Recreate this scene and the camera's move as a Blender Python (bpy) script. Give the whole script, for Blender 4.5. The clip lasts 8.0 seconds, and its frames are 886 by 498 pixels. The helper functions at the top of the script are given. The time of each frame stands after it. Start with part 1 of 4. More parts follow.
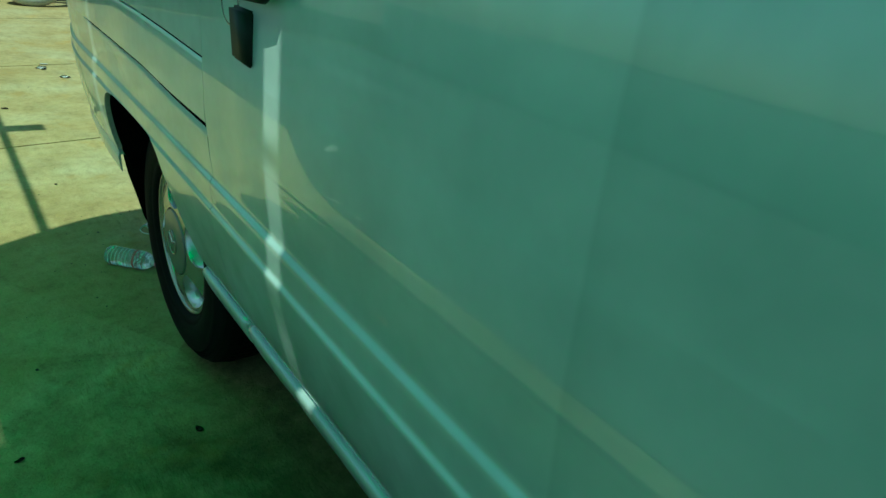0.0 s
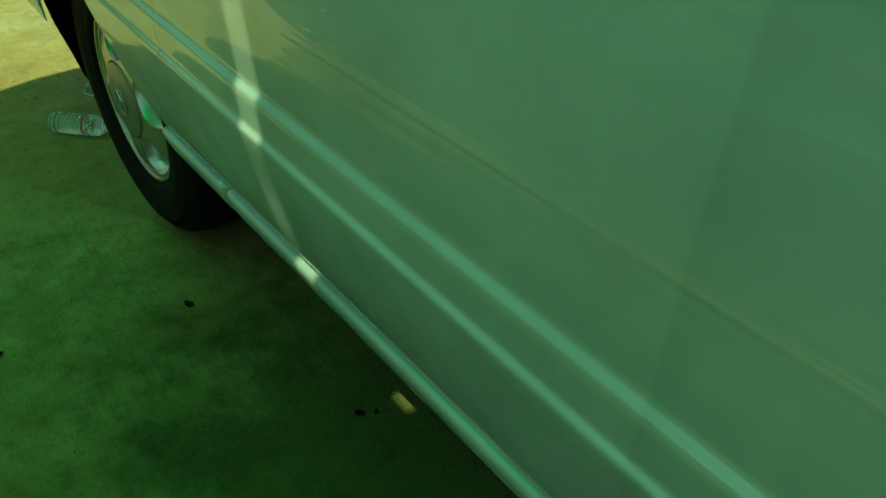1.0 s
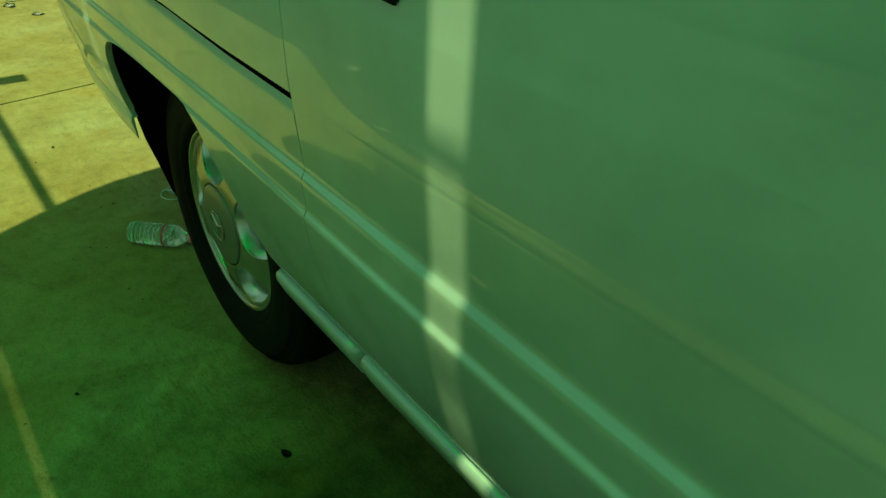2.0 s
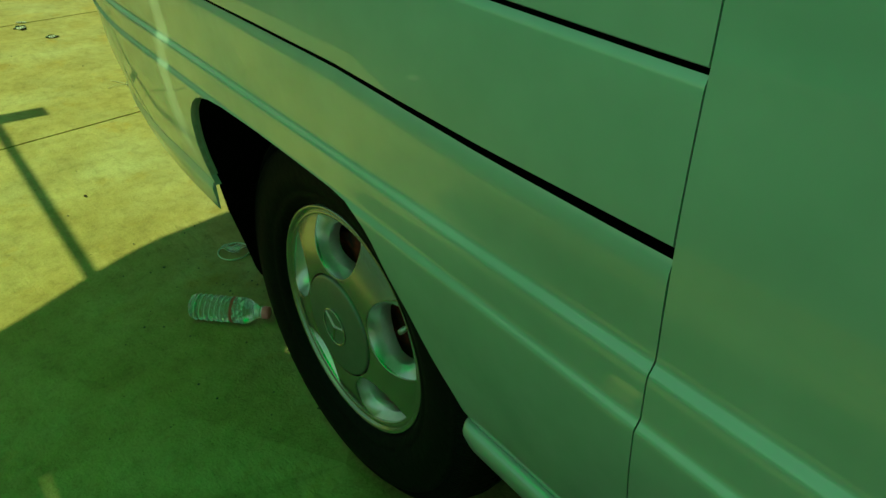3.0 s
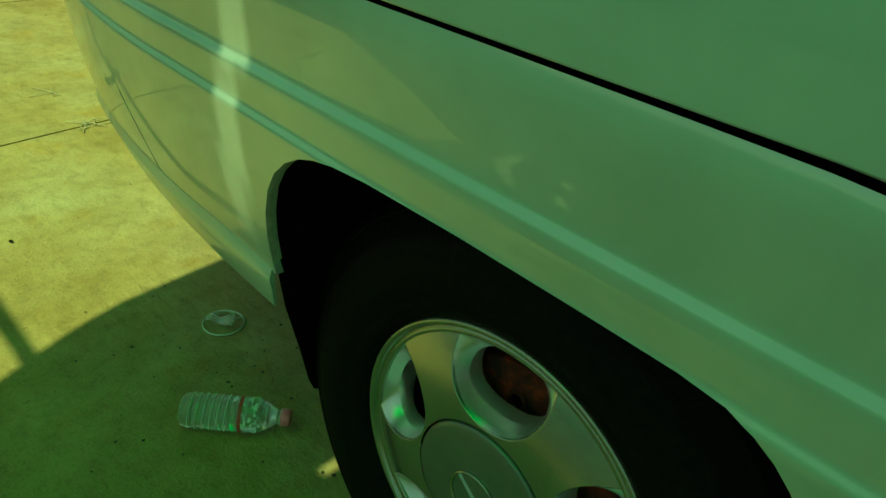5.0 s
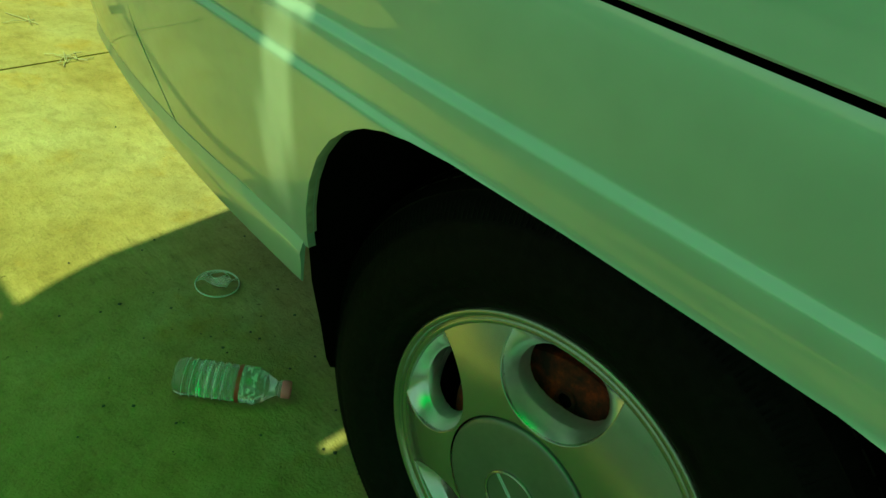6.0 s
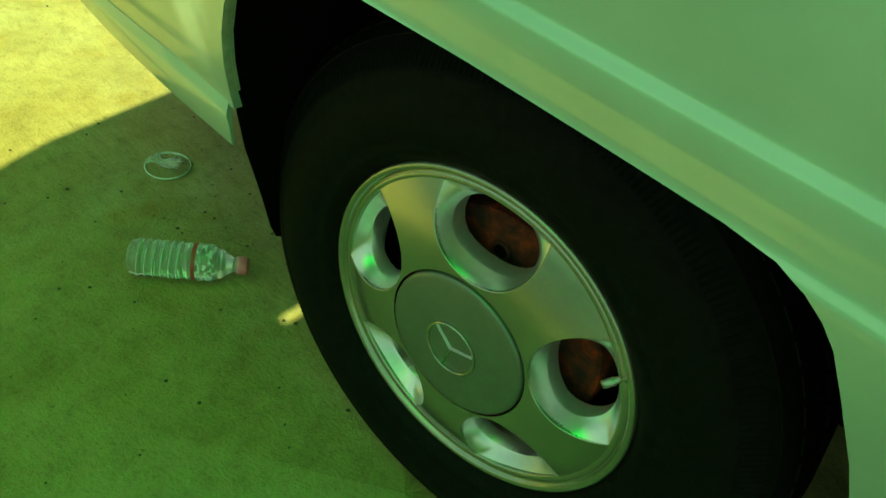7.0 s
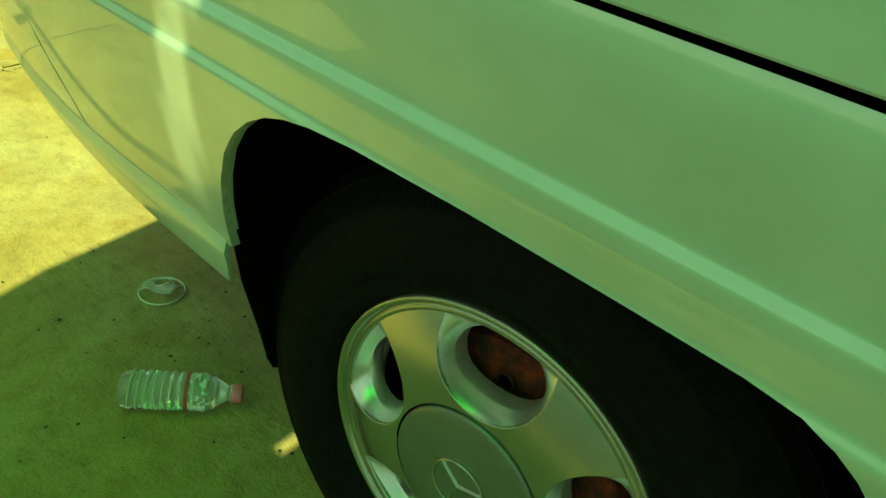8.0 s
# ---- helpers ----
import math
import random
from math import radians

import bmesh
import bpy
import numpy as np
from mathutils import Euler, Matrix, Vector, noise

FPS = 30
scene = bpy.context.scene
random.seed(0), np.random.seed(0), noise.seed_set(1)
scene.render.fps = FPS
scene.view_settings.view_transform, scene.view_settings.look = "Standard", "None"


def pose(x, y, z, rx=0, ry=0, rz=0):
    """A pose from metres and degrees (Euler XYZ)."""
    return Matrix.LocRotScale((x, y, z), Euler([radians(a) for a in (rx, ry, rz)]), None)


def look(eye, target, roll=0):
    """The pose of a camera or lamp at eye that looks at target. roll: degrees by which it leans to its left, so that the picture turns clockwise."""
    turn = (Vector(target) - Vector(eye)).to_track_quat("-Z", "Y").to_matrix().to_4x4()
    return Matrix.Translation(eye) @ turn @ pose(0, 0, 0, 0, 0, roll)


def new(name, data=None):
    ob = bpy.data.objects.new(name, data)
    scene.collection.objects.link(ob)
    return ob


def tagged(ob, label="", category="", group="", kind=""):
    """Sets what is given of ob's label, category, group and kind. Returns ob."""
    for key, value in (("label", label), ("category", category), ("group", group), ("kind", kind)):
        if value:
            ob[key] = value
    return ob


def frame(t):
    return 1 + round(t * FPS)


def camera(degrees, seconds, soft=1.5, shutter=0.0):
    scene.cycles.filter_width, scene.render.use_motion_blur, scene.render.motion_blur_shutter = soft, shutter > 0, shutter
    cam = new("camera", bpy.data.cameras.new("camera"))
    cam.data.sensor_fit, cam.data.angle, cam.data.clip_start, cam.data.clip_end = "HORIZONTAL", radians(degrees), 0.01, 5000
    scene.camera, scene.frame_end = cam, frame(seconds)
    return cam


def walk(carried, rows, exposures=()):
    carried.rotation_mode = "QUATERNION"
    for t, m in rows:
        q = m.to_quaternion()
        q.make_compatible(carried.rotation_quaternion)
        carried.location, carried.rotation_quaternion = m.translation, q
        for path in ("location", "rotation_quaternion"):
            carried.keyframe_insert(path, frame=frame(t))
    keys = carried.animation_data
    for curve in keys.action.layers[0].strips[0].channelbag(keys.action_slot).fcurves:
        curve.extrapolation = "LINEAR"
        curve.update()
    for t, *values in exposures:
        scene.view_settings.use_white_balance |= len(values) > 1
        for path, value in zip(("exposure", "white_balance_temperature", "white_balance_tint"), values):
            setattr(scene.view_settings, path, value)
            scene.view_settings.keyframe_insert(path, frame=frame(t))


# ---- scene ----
cam = camera(67.4, 8.0)
PATH = [
    (0.0, (1.5779, -0.4239, 1.1043), (0.8794, 0.1517, 0.6790), 7.81),
    (0.2, (1.5813, -0.4239, 1.0852), (0.9326, 0.1409, 0.5751), 7.37),
    (0.3, (1.5699, -0.4160, 1.0805), (0.9499, 0.1372, 0.5240), 7.25),
    (0.5, (1.5524, -0.4026, 1.0527), (0.9488, 0.1788, 0.5071), 7.02),
    (0.7, (1.5197, -0.4003, 1.0483), (0.9429, 0.1680, 0.4614), 7.00),
    (1.0, (1.4459, -0.3813, 1.0252), (0.8813, 0.1641, 0.4057), 5.47),
    (1.2, (1.3888, -0.3725, 1.0463), (0.8081, 0.1501, 0.4221), 1.80),
    (1.3, (1.3723, -0.3665, 1.0662), (0.7618, 0.1425, 0.4594), -1.72),
    (1.5, (1.3485, -0.3627, 1.0831), (0.7209, 0.1365, 0.4856), -3.91),
    (1.7, (1.3006, -0.3715, 1.0749), (0.6982, 0.1469, 0.4679), -1.38),
    (1.8, (1.2682, -0.3702, 1.0610), (0.6701, 0.1617, 0.4616), 0.66),
    (2.0, (1.1600, -0.3854, 1.0403), (0.5215, 0.1539, 0.4912), 3.07),
    (2.1, (1.1226, -0.4005, 1.0353), (0.4825, 0.1500, 0.4993), 4.75),
    (2.2, (1.0751, -0.4195, 1.0433), (0.4242, 0.1142, 0.5033), 2.63),
    (3.3, (0.6464, -0.3893, 0.9822), (0.0147, 0.1579, 0.4331), 1.93),
    (3.5, (0.6163, -0.3872, 0.9839), (0.0013, 0.1670, 0.4230), 2.14),
    (3.8, (0.5280, -0.3677, 0.9669), (-0.0719, 0.2398, 0.4462), 5.02),
    (4.0, (0.4740, -0.3756, 0.9436), (-0.1396, 0.2259, 0.4320), 7.55),
    (4.2, (0.4097, -0.3932, 0.9237), (-0.2088, 0.2211, 0.4336), 8.97),
    (4.5, (0.3470, -0.4003, 0.9150), (-0.2153, 0.2481, 0.4017), 8.21),
    (4.7, (0.3125, -0.3947, 0.9066), (-0.2451, 0.2538, 0.3884), 7.50),
    (5.8, (0.1498, -0.4165, 0.8888), (-0.3791, 0.2572, 0.3726), 11.63),
    (6.0, (0.1537, -0.4150, 0.8751), (-0.3422, 0.2529, 0.3201), 13.70),
    (6.2, (0.1676, -0.4099, 0.8627), (-0.2951, 0.2541, 0.2753), 14.97),
    (6.5, (0.1893, -0.4009, 0.8582), (-0.2382, 0.2445, 0.2253), 14.89),
    (6.8, (0.2029, -0.3944, 0.8516), (-0.1950, 0.2372, 0.1862), 14.66),
    (7.0, (0.2020, -0.3896, 0.8533), (-0.1852, 0.2368, 0.1768), 14.34),
    (7.2, (0.2011, -0.3840, 0.8509), (-0.1819, 0.2429, 0.1725), 14.61),
    (7.5, (0.1886, -0.3810, 0.8570), (-0.2232, 0.2613, 0.2105), 13.53),
    (7.7, (0.1800, -0.3811, 0.8589), (-0.2543, 0.2844, 0.2518), 12.45),
    (8.0, (0.1767, -0.3776, 0.8717), (-0.2773, 0.3142, 0.3101), 11.20),
]
EXPOSURES = [
    (0, 0.05, 5550, -47),
    (0.2, -0.01, 5700, -49),
    (0.7, 0.08, 7800, -57),
    (1.2, -0.11, 12200, -67),
    (1.7, -0.17, 15850, -71),
    (2, -0.17, 17250, -73),
    (3.5, -0.14, 15900, -76),
    (4.5, -0.14, 17300, -76),
    (6, 0.24, 18800, -75),
    (6.5, 0.56, 25100, -72),
    (7, 0.84, 31150, -67),
    (7.5, 0.85, 34850, -62),
    (8, 0.75, 37950, -59),
]
walk(cam, [(t, look(eye, target, roll)) for t, eye, target, roll in PATH], EXPOSURES)

# ---- light: high sun from the near side, above a green translucent roof ----
SUN_EL, SUN_AZ = 64.0, -92.0          # azimuth of the sun in the plan, degrees from +x
world = bpy.data.worlds.new("sky")
scene.world = world
world.use_nodes = True
wn = world.node_tree
sky = wn.nodes.new("ShaderNodeTexSky")
sky.sky_type = "NISHITA"
sky.sun_disc = False
sky.sun_elevation = radians(SUN_EL)
sky.sun_rotation = radians(90 - SUN_AZ)
sky.dust_density = 1.2
sky.ozone_density = 1.5
wn.links.new(sky.outputs[0], wn.nodes["Background"].inputs[0])
wn.nodes["Background"].inputs[1].default_value = 0.082
sun_data = bpy.data.lights.new("sun", "SUN")
sun_data.energy = 4.2
sun_data.angle = radians(0.35)
sun_data.color = (1.0, 0.94, 0.90)
sun = new("sun", sun_data)
SUN_DIR = Vector((math.cos(radians(SUN_EL)) * math.cos(radians(SUN_AZ)), math.cos(radians(SUN_EL)) * math.sin(radians(SUN_AZ)), math.sin(radians(SUN_EL))))
sun.matrix_world = look(SUN_DIR * 20, (0, 0, 0))


# ---- materials ----
def material(name):
    m = bpy.data.materials.new(name)
    m.use_nodes = True
    nt = m.node_tree
    return m, nt, nt.nodes["Principled BSDF"]


def noise_node(nt, scale, detail=6.0, rough=0.6, stretch=None):
    tc = nt.nodes.new("ShaderNodeTexCoord")
    n = nt.nodes.new("ShaderNodeTexNoise")
    n.inputs["Scale"].default_value = scale
    n.inputs["Detail"].default_value = detail
    n.inputs["Roughness"].default_value = rough
    if stretch:
        mp = nt.nodes.new("ShaderNodeMapping")
        mp.inputs["Scale"].default_value = stretch
        nt.links.new(tc.outputs["Object"], mp.inputs["Vector"])
        nt.links.new(mp.outputs[0], n.inputs["Vector"])
    else:
        nt.links.new(tc.outputs["Object"], n.inputs["Vector"])
    return n


def ramp(nt, source, stops):
    r = nt.nodes.new("ShaderNodeValToRGB")
    el = r.color_ramp.elements
    while len(el) < len(stops):
        el.new(0.5)
    for e, (p, c) in zip(el, stops):
        e.position, e.color = p, (*c, 1) if len(c) == 3 else c
    nt.links.new(source, r.inputs[0])
    return r


def mix(nt, fac, a, b, kind="MIX"):
    m = nt.nodes.new("ShaderNodeMix")
    m.data_type, m.blend_type = "RGBA", kind
    for sock, v in ((m.inputs["Factor"], fac), (m.inputs[6], a), (m.inputs[7], b)):
        if isinstance(v, (int, float)):
            sock.default_value = v
        elif isinstance(v, tuple):
            sock.default_value = (*v, 1)
        else:
            nt.links.new(v, sock)
    return m.outputs[2]


def bump(nt, bsdf, height, strength, distance):
    b = nt.nodes.new("ShaderNodeBump")
    b.inputs["Strength"].default_value = strength
    b.inputs["Distance"].default_value = distance
    nt.links.new(height, b.inputs["Height"])
    nt.links.new(b.outputs[0], bsdf.inputs["Normal"])
    return b


def make_paint():
    """Metallic paint under a clear coat: flakes, blotches that paint in cloudy reflections, a little orange peel and
    slow waves in the sheet.
    """
    m, nt, b = material("silver_paint")
    mottle = noise_node(nt, 3.0, 5, 0.6)
    fine = noise_node(nt, 55.0, 4, 0.7)
    drip = noise_node(nt, 7.0, 5, 0.6, (1.0, 1.0, 0.25))
    # cloudy mottling of the reflections, put into the base colour
    col = ramp(nt, mottle.outputs[0], [(0.36, (0.45, 0.51, 0.495)), (0.5, (0.525, 0.585, 0.57)), (0.64, (0.60, 0.66, 0.645))])
    # a darker upright band across the sliding door, crisp on its rear edge
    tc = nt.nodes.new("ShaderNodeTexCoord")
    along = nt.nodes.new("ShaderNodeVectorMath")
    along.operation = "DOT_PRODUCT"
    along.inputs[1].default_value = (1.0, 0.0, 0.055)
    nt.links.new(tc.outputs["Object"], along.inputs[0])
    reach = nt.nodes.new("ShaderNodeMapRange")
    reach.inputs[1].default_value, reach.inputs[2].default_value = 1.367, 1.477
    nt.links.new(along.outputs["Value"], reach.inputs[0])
    door_band = ramp(nt, reach.outputs[0], [(0.0, (1, 1, 1)), (0.09, (1, 1, 1)), (0.14, (0.87, 0.89, 0.885)), (0.35, (0.95, 0.955, 0.955)), (0.8, (1, 1, 1))])
    nt.links.new(mix(nt, 1.0, col.outputs[0], door_band.outputs[0], "MULTIPLY"), b.inputs["Base Color"])
    b.inputs["Metallic"].default_value = 0.28
    rr = ramp(nt, fine.outputs[0], [(0.35, (0.30,) * 3), (0.7, (0.38,) * 3)])
    nt.links.new(rr.outputs[0], b.inputs["Roughness"])
    film = noise_node(nt, 4.2, 5, 0.55)
    cw = ramp(nt, film.outputs[0], [(0.39, (0.30,) * 3), (0.61, (1.0,) * 3)])
    nt.links.new(cw.outputs[0], b.inputs["Coat Weight"])
    b.inputs["Coat IOR"].default_value = 1.8
    cr = ramp(nt, drip.outputs[0], [(0.35, (0.015,) * 3), (0.60, (0.035,) * 3), (0.75, (0.10,) * 3)])
    nt.links.new(cr.outputs[0], b.inputs["Coat Roughness"])
    peel = noise_node(nt, 14.0, 3, 0.5)
    wave = noise_node(nt, 3.2, 2, 0.45)
    bump(nt, b, mix(nt, 0.10, wave.outputs[0], peel.outputs[0]), 0.16, 0.03)
    return m


def make_concrete():
    """Trowelled concrete: broad yellow stains, grey patches, grains, and shallow curved strokes of the broom."""
    m, nt, b = material("stained_concrete")
    big = noise_node(nt, 1.6, 6, 0.62)
    mid = noise_node(nt, 5.0, 8, 0.7)
    small = noise_node(nt, 24.0, 7, 0.7)
    fine = noise_node(nt, 130.0, 5, 0.7)
    pits = noise_node(nt, 230.0, 3, 0.6)
    rusty = noise_node(nt, 3.4, 7, 0.66)
    where = noise_node(nt, 2.6, 3, 0.55)
    strokes = noise_node(nt, 9.0, 6, 0.62, (1.0, 1.0, 1.0))
    turn = strokes.inputs["Vector"].links[0].from_node
    turn.inputs["Rotation"].default_value = (0, 0, radians(28))
    turn.inputs["Scale"].default_value = (1.6, 6.0, 1.0)
    c1 = ramp(nt, big.outputs[0], [(0.34, (0.35, 0.252, 0.101)), (0.48, (0.405, 0.312, 0.145)), (0.62, (0.43, 0.356, 0.195)), (0.72, (0.47, 0.405, 0.24))])
    c2 = ramp(nt, mid.outputs[0], [(0.34, (0.68, 0.64, 0.55)), (0.47, (0.90, 0.88, 0.83)), (0.60, (1.06, 1.06, 1.08))])
    c3 = ramp(nt, fine.outputs[0], [(0.30, (0.70, 0.68, 0.65)), (0.5, (1, 1, 1))])
    c4 = ramp(nt, small.outputs[0], [(0.36, (0.74, 0.72, 0.68)), (0.50, (1, 1, 1)), (0.66, (1.10, 1.10, 1.10))])
    c5 = ramp(nt, rusty.outputs[0], [(0.56, (1, 1, 1)), (0.68, (1.0, 0.84, 0.55))])
    a = mix(nt, 0.75, c1.outputs[0], c2.outputs[0], "MULTIPLY")
    a = mix(nt, 0.75, a, c3.outputs[0], "MULTIPLY")
    a = mix(nt, 0.70, a, c4.outputs[0], "MULTIPLY")
    a = mix(nt, 0.80, a, c5.outputs[0], "MULTIPLY")
    grit = noise_node(nt, 62.0, 4, 0.6)
    # flecks: dark of pits and light of crests put into the colour
    c6 = ramp(nt, grit.outputs[0], [(0.27, (0.45, 0.43, 0.38)), (0.33, (1, 1, 1)), (0.68, (1, 1, 1)), (0.78, (1.25, 1.24, 1.2))])
    a = mix(nt, 1.0, a, c6.outputs[0], "MULTIPLY")
    # the strokes' relief shading, put into the colour as well as the bump
    ridge = ramp(nt, strokes.outputs[0], [(0.38, (0.80, 0.80, 0.77)), (0.52, (1, 1, 1)), (0.64, (1.14, 1.13, 1.10))])
    patchy = ramp(nt, where.outputs[0], [(0.50, (0.0,) * 3), (0.64, (0.50,) * 3)])
    a = mix(nt, patchy.outputs[0], a, mix(nt, 1.0, a, ridge.outputs[0], "MULTIPLY"))
    # ragged patch by the van: its shade put into the colour, with old drips
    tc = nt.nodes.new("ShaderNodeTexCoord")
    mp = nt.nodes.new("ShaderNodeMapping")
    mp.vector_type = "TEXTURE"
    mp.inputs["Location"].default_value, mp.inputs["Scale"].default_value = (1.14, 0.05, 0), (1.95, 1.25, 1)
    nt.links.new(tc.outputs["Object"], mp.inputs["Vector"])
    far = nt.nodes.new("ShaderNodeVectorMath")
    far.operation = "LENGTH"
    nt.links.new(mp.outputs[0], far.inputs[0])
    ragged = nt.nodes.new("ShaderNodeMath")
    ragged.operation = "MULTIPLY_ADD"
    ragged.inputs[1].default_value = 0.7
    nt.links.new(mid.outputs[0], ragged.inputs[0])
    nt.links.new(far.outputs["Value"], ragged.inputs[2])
    shade_oil = ramp(nt, ragged.outputs[0], [(0.0, (0.26, 0.32, 0.21)), (1.0, (1, 1, 1))])
    shade_oil.color_ramp.elements[0].position, shade_oil.color_ramp.elements[1].position = 0.62, 1.0
    a = mix(nt, 1.0, a, shade_oil.outputs[0], "MULTIPLY")
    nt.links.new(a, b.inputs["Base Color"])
    b.inputs["Roughness"].default_value = 0.9
    h = mix(nt, 0.30, small.outputs[0], fine.outputs[0])
    h = mix(nt, 0.15, h, pits.outputs[0])
    h = mix(nt, patchy.outputs[0], h, strokes.outputs[0])
    bump(nt, b, h, 1.0, 0.010)
    return m


def make_plain(name, color, rough=0.6, metallic=0.0, grain=40.0, amount=0.25, relief=0.15, coat=0.0, spec=0.5):
    m, nt, b = material(name)
    n1 = noise_node(nt, grain, 6, 0.65)
    n2 = noise_node(nt, grain / 12, 4, 0.6)
    lo = tuple(c * (1 - amount) for c in color)
    hi = tuple(min(1, c * (1 + amount)) for c in color)
    r1 = ramp(nt, n1.outputs[0], [(0.3, lo), (0.7, hi)])
    r2 = ramp(nt, n2.outputs[0], [(0.3, (0.75,) * 3), (0.7, (1.0,) * 3)])
    nt.links.new(mix(nt, 0.8, r1.outputs[0], r2.outputs[0], "MULTIPLY"), b.inputs["Base Color"])
    b.inputs["Roughness"].default_value = rough
    b.inputs["Metallic"].default_value = metallic
    b.inputs["Coat Weight"].default_value = coat
    b.inputs["Specular IOR Level"].default_value = spec
    b.inputs["Coat Roughness"].default_value = 0.1
    if relief:
        bump(nt, b, n1.outputs[0], relief, 0.003)
    return m


def make_clear(name, color, rough=0.05, ior=1.45, clear=1.0):
    m, nt, b = material(name)
    n = noise_node(nt, 45.0, 4, 0.6)
    rr = ramp(nt, n.outputs[0], [(0.3, (rough,) * 3), (0.7, (rough * 3,) * 3)])
    nt.links.new(rr.outputs[0], b.inputs["Roughness"])
    b.inputs["Base Color"].default_value = (*color, 1)
    b.inputs["Transmission Weight"].default_value = clear
    b.inputs["IOR"].default_value = ior
    bump(nt, b, n.outputs[0], 0.25, 0.002)
    return m


def make_streaked(name, lo, hi, stretch=(1.6, 1.6, 0.16)):
    """Wall colour in upright blotches, set for the mottling that the flank mirrors."""
    m, nt, b = material(name)
    n1 = noise_node(nt, 3.0, 5, 0.6, stretch)
    n2 = noise_node(nt, 18.0, 6, 0.65)
    c1 = ramp(nt, n1.outputs[0], [(0.35, lo), (0.66, hi)])
    c2 = ramp(nt, n2.outputs[0], [(0.3, (0.75,) * 3), (0.65, (1.0,) * 3)])
    nt.links.new(mix(nt, 0.7, c1.outputs[0], c2.outputs[0], "MULTIPLY"), b.inputs["Base Color"])
    b.inputs["Roughness"].default_value = 0.85
    bump(nt, b, n2.outputs[0], 0.3, 0.004)
    return m


def make_asphalt():
    """Lane asphalt: broad patches and a darker near edge, for the flank to mirror, and chippings."""
    m, nt, b = material("lane_asphalt")
    patch = noise_node(nt, 1.9, 4, 0.5, (0.8, 1.2, 1.0))
    chips = noise_node(nt, 60.0, 5, 0.7)
    c1 = ramp(nt, patch.outputs[0], [(0.34, (0.024, 0.042, 0.040)), (0.49, (0.048, 0.083, 0.080)), (0.64, (0.105, 0.162, 0.162))])
    c2 = ramp(nt, chips.outputs[0], [(0.3, (0.70,) * 3), (0.7, (1.15,) * 3)])
    a = mix(nt, 0.8, c1.outputs[0], c2.outputs[0], "MULTIPLY")
    tc = nt.nodes.new("ShaderNodeTexCoord")
    axes = nt.nodes.new("ShaderNodeSeparateXYZ")
    nt.links.new(tc.outputs["Object"], axes.inputs[0])
    wander = nt.nodes.new("ShaderNodeMath")
    wander.operation = "MULTIPLY_ADD"
    wander.inputs[1].default_value = 1.6
    nt.links.new(patch.outputs[0], wander.inputs[0])
    nt.links.new(axes.outputs[1], wander.inputs[2])
    reach = nt.nodes.new("ShaderNodeMapRange")
    reach.inputs[1].default_value, reach.inputs[2].default_value = -2.2, -0.4
    nt.links.new(wander.outputs[0], reach.inputs[0])
    # darker towards the yard, put in for the dark band mirrored in the door
    near_dark = ramp(nt, reach.outputs[0], [(0.0, (1, 1, 1)), (1.0, (0.42, 0.50, 0.44))])
    nt.links.new(mix(nt, 1.0, a, near_dark.outputs[0], "MULTIPLY"), b.inputs["Base Color"])
    b.inputs["Roughness"].default_value = 0.85
    bump(nt, b, chips.outputs[0], 0.3, 0.004)
    return m


def make_rust():
    m, nt, b = material("rusty_drum")
    n1 = noise_node(nt, 110.0, 8, 0.75)
    n2 = noise_node(nt, 32.0, 6, 0.65)
    c = ramp(nt, n2.outputs[0], [(0.38, (0.015, 0.002, 0.001)), (0.52, (0.10, 0.010, 0.002)), (0.66, (0.33, 0.035, 0.006))])
    d = ramp(nt, n1.outputs[0], [(0.3, (0.35,) * 3), (0.6, (1.0,) * 3)])
    nt.links.new(mix(nt, 0.8, c.outputs[0], d.outputs[0], "MULTIPLY"), b.inputs["Base Color"])
    b.inputs["Roughness"].default_value = 0.85
    bump(nt, b, n1.outputs[0], 0.6, 0.003)
    return m


def make_sheet(name, dim, share):
    m = bpy.data.materials.new(name)
    m.use_nodes = True
    nt = m.node_tree
    out = nt.nodes["Material Output"]
    b = nt.nodes["Principled BSDF"]
    n = noise_node(nt, 2.2, 6, 0.65)
    c = ramp(nt, n.outputs[0], [(0.3, tuple(v * dim for v in (0.034, 0.39, 0.065))), (0.7, tuple(v * dim for v in (0.050, 0.49, 0.085)))])
    tr = nt.nodes.new("ShaderNodeBsdfTranslucent")
    nt.links.new(c.outputs[0], tr.inputs[0])
    nt.links.new(c.outputs[0], b.inputs["Base Color"])
    b.inputs["Roughness"].default_value = 0.4
    ms = nt.nodes.new("ShaderNodeMixShader")
    ms.inputs[0].default_value = share
    nt.links.new(b.outputs[0], ms.inputs[1])
    nt.links.new(tr.outputs[0], ms.inputs[2])
    nt.links.new(ms.outputs[0], out.inputs[0])
    return m


PAINT = make_paint()
CONCRETE = make_concrete()
SHEET = make_sheet("green_roof_sheet", 1.85, 0.93)
# unseen front sheets, made dimmer to darken the ground below
DULL_SHEET = make_sheet("dim_roof_sheet", 0.62, 0.75)
RUST = make_rust()
RUBBER = make_plain("tyre_rubber", (0.0060, 0.0060, 0.0057), 0.66, 0, 90, 0.5, 0.5, 0, 0.10)
LIP = make_plain("pale_lip", (0.60, 0.57, 0.51), 0.55, 0.0, 60, 0.2, 0.1)
FLAP = make_plain("flap_rubber", (0.008, 0.008, 0.008), 0.7, 0, 60, 0.3, 0.3, 0, 0.15)
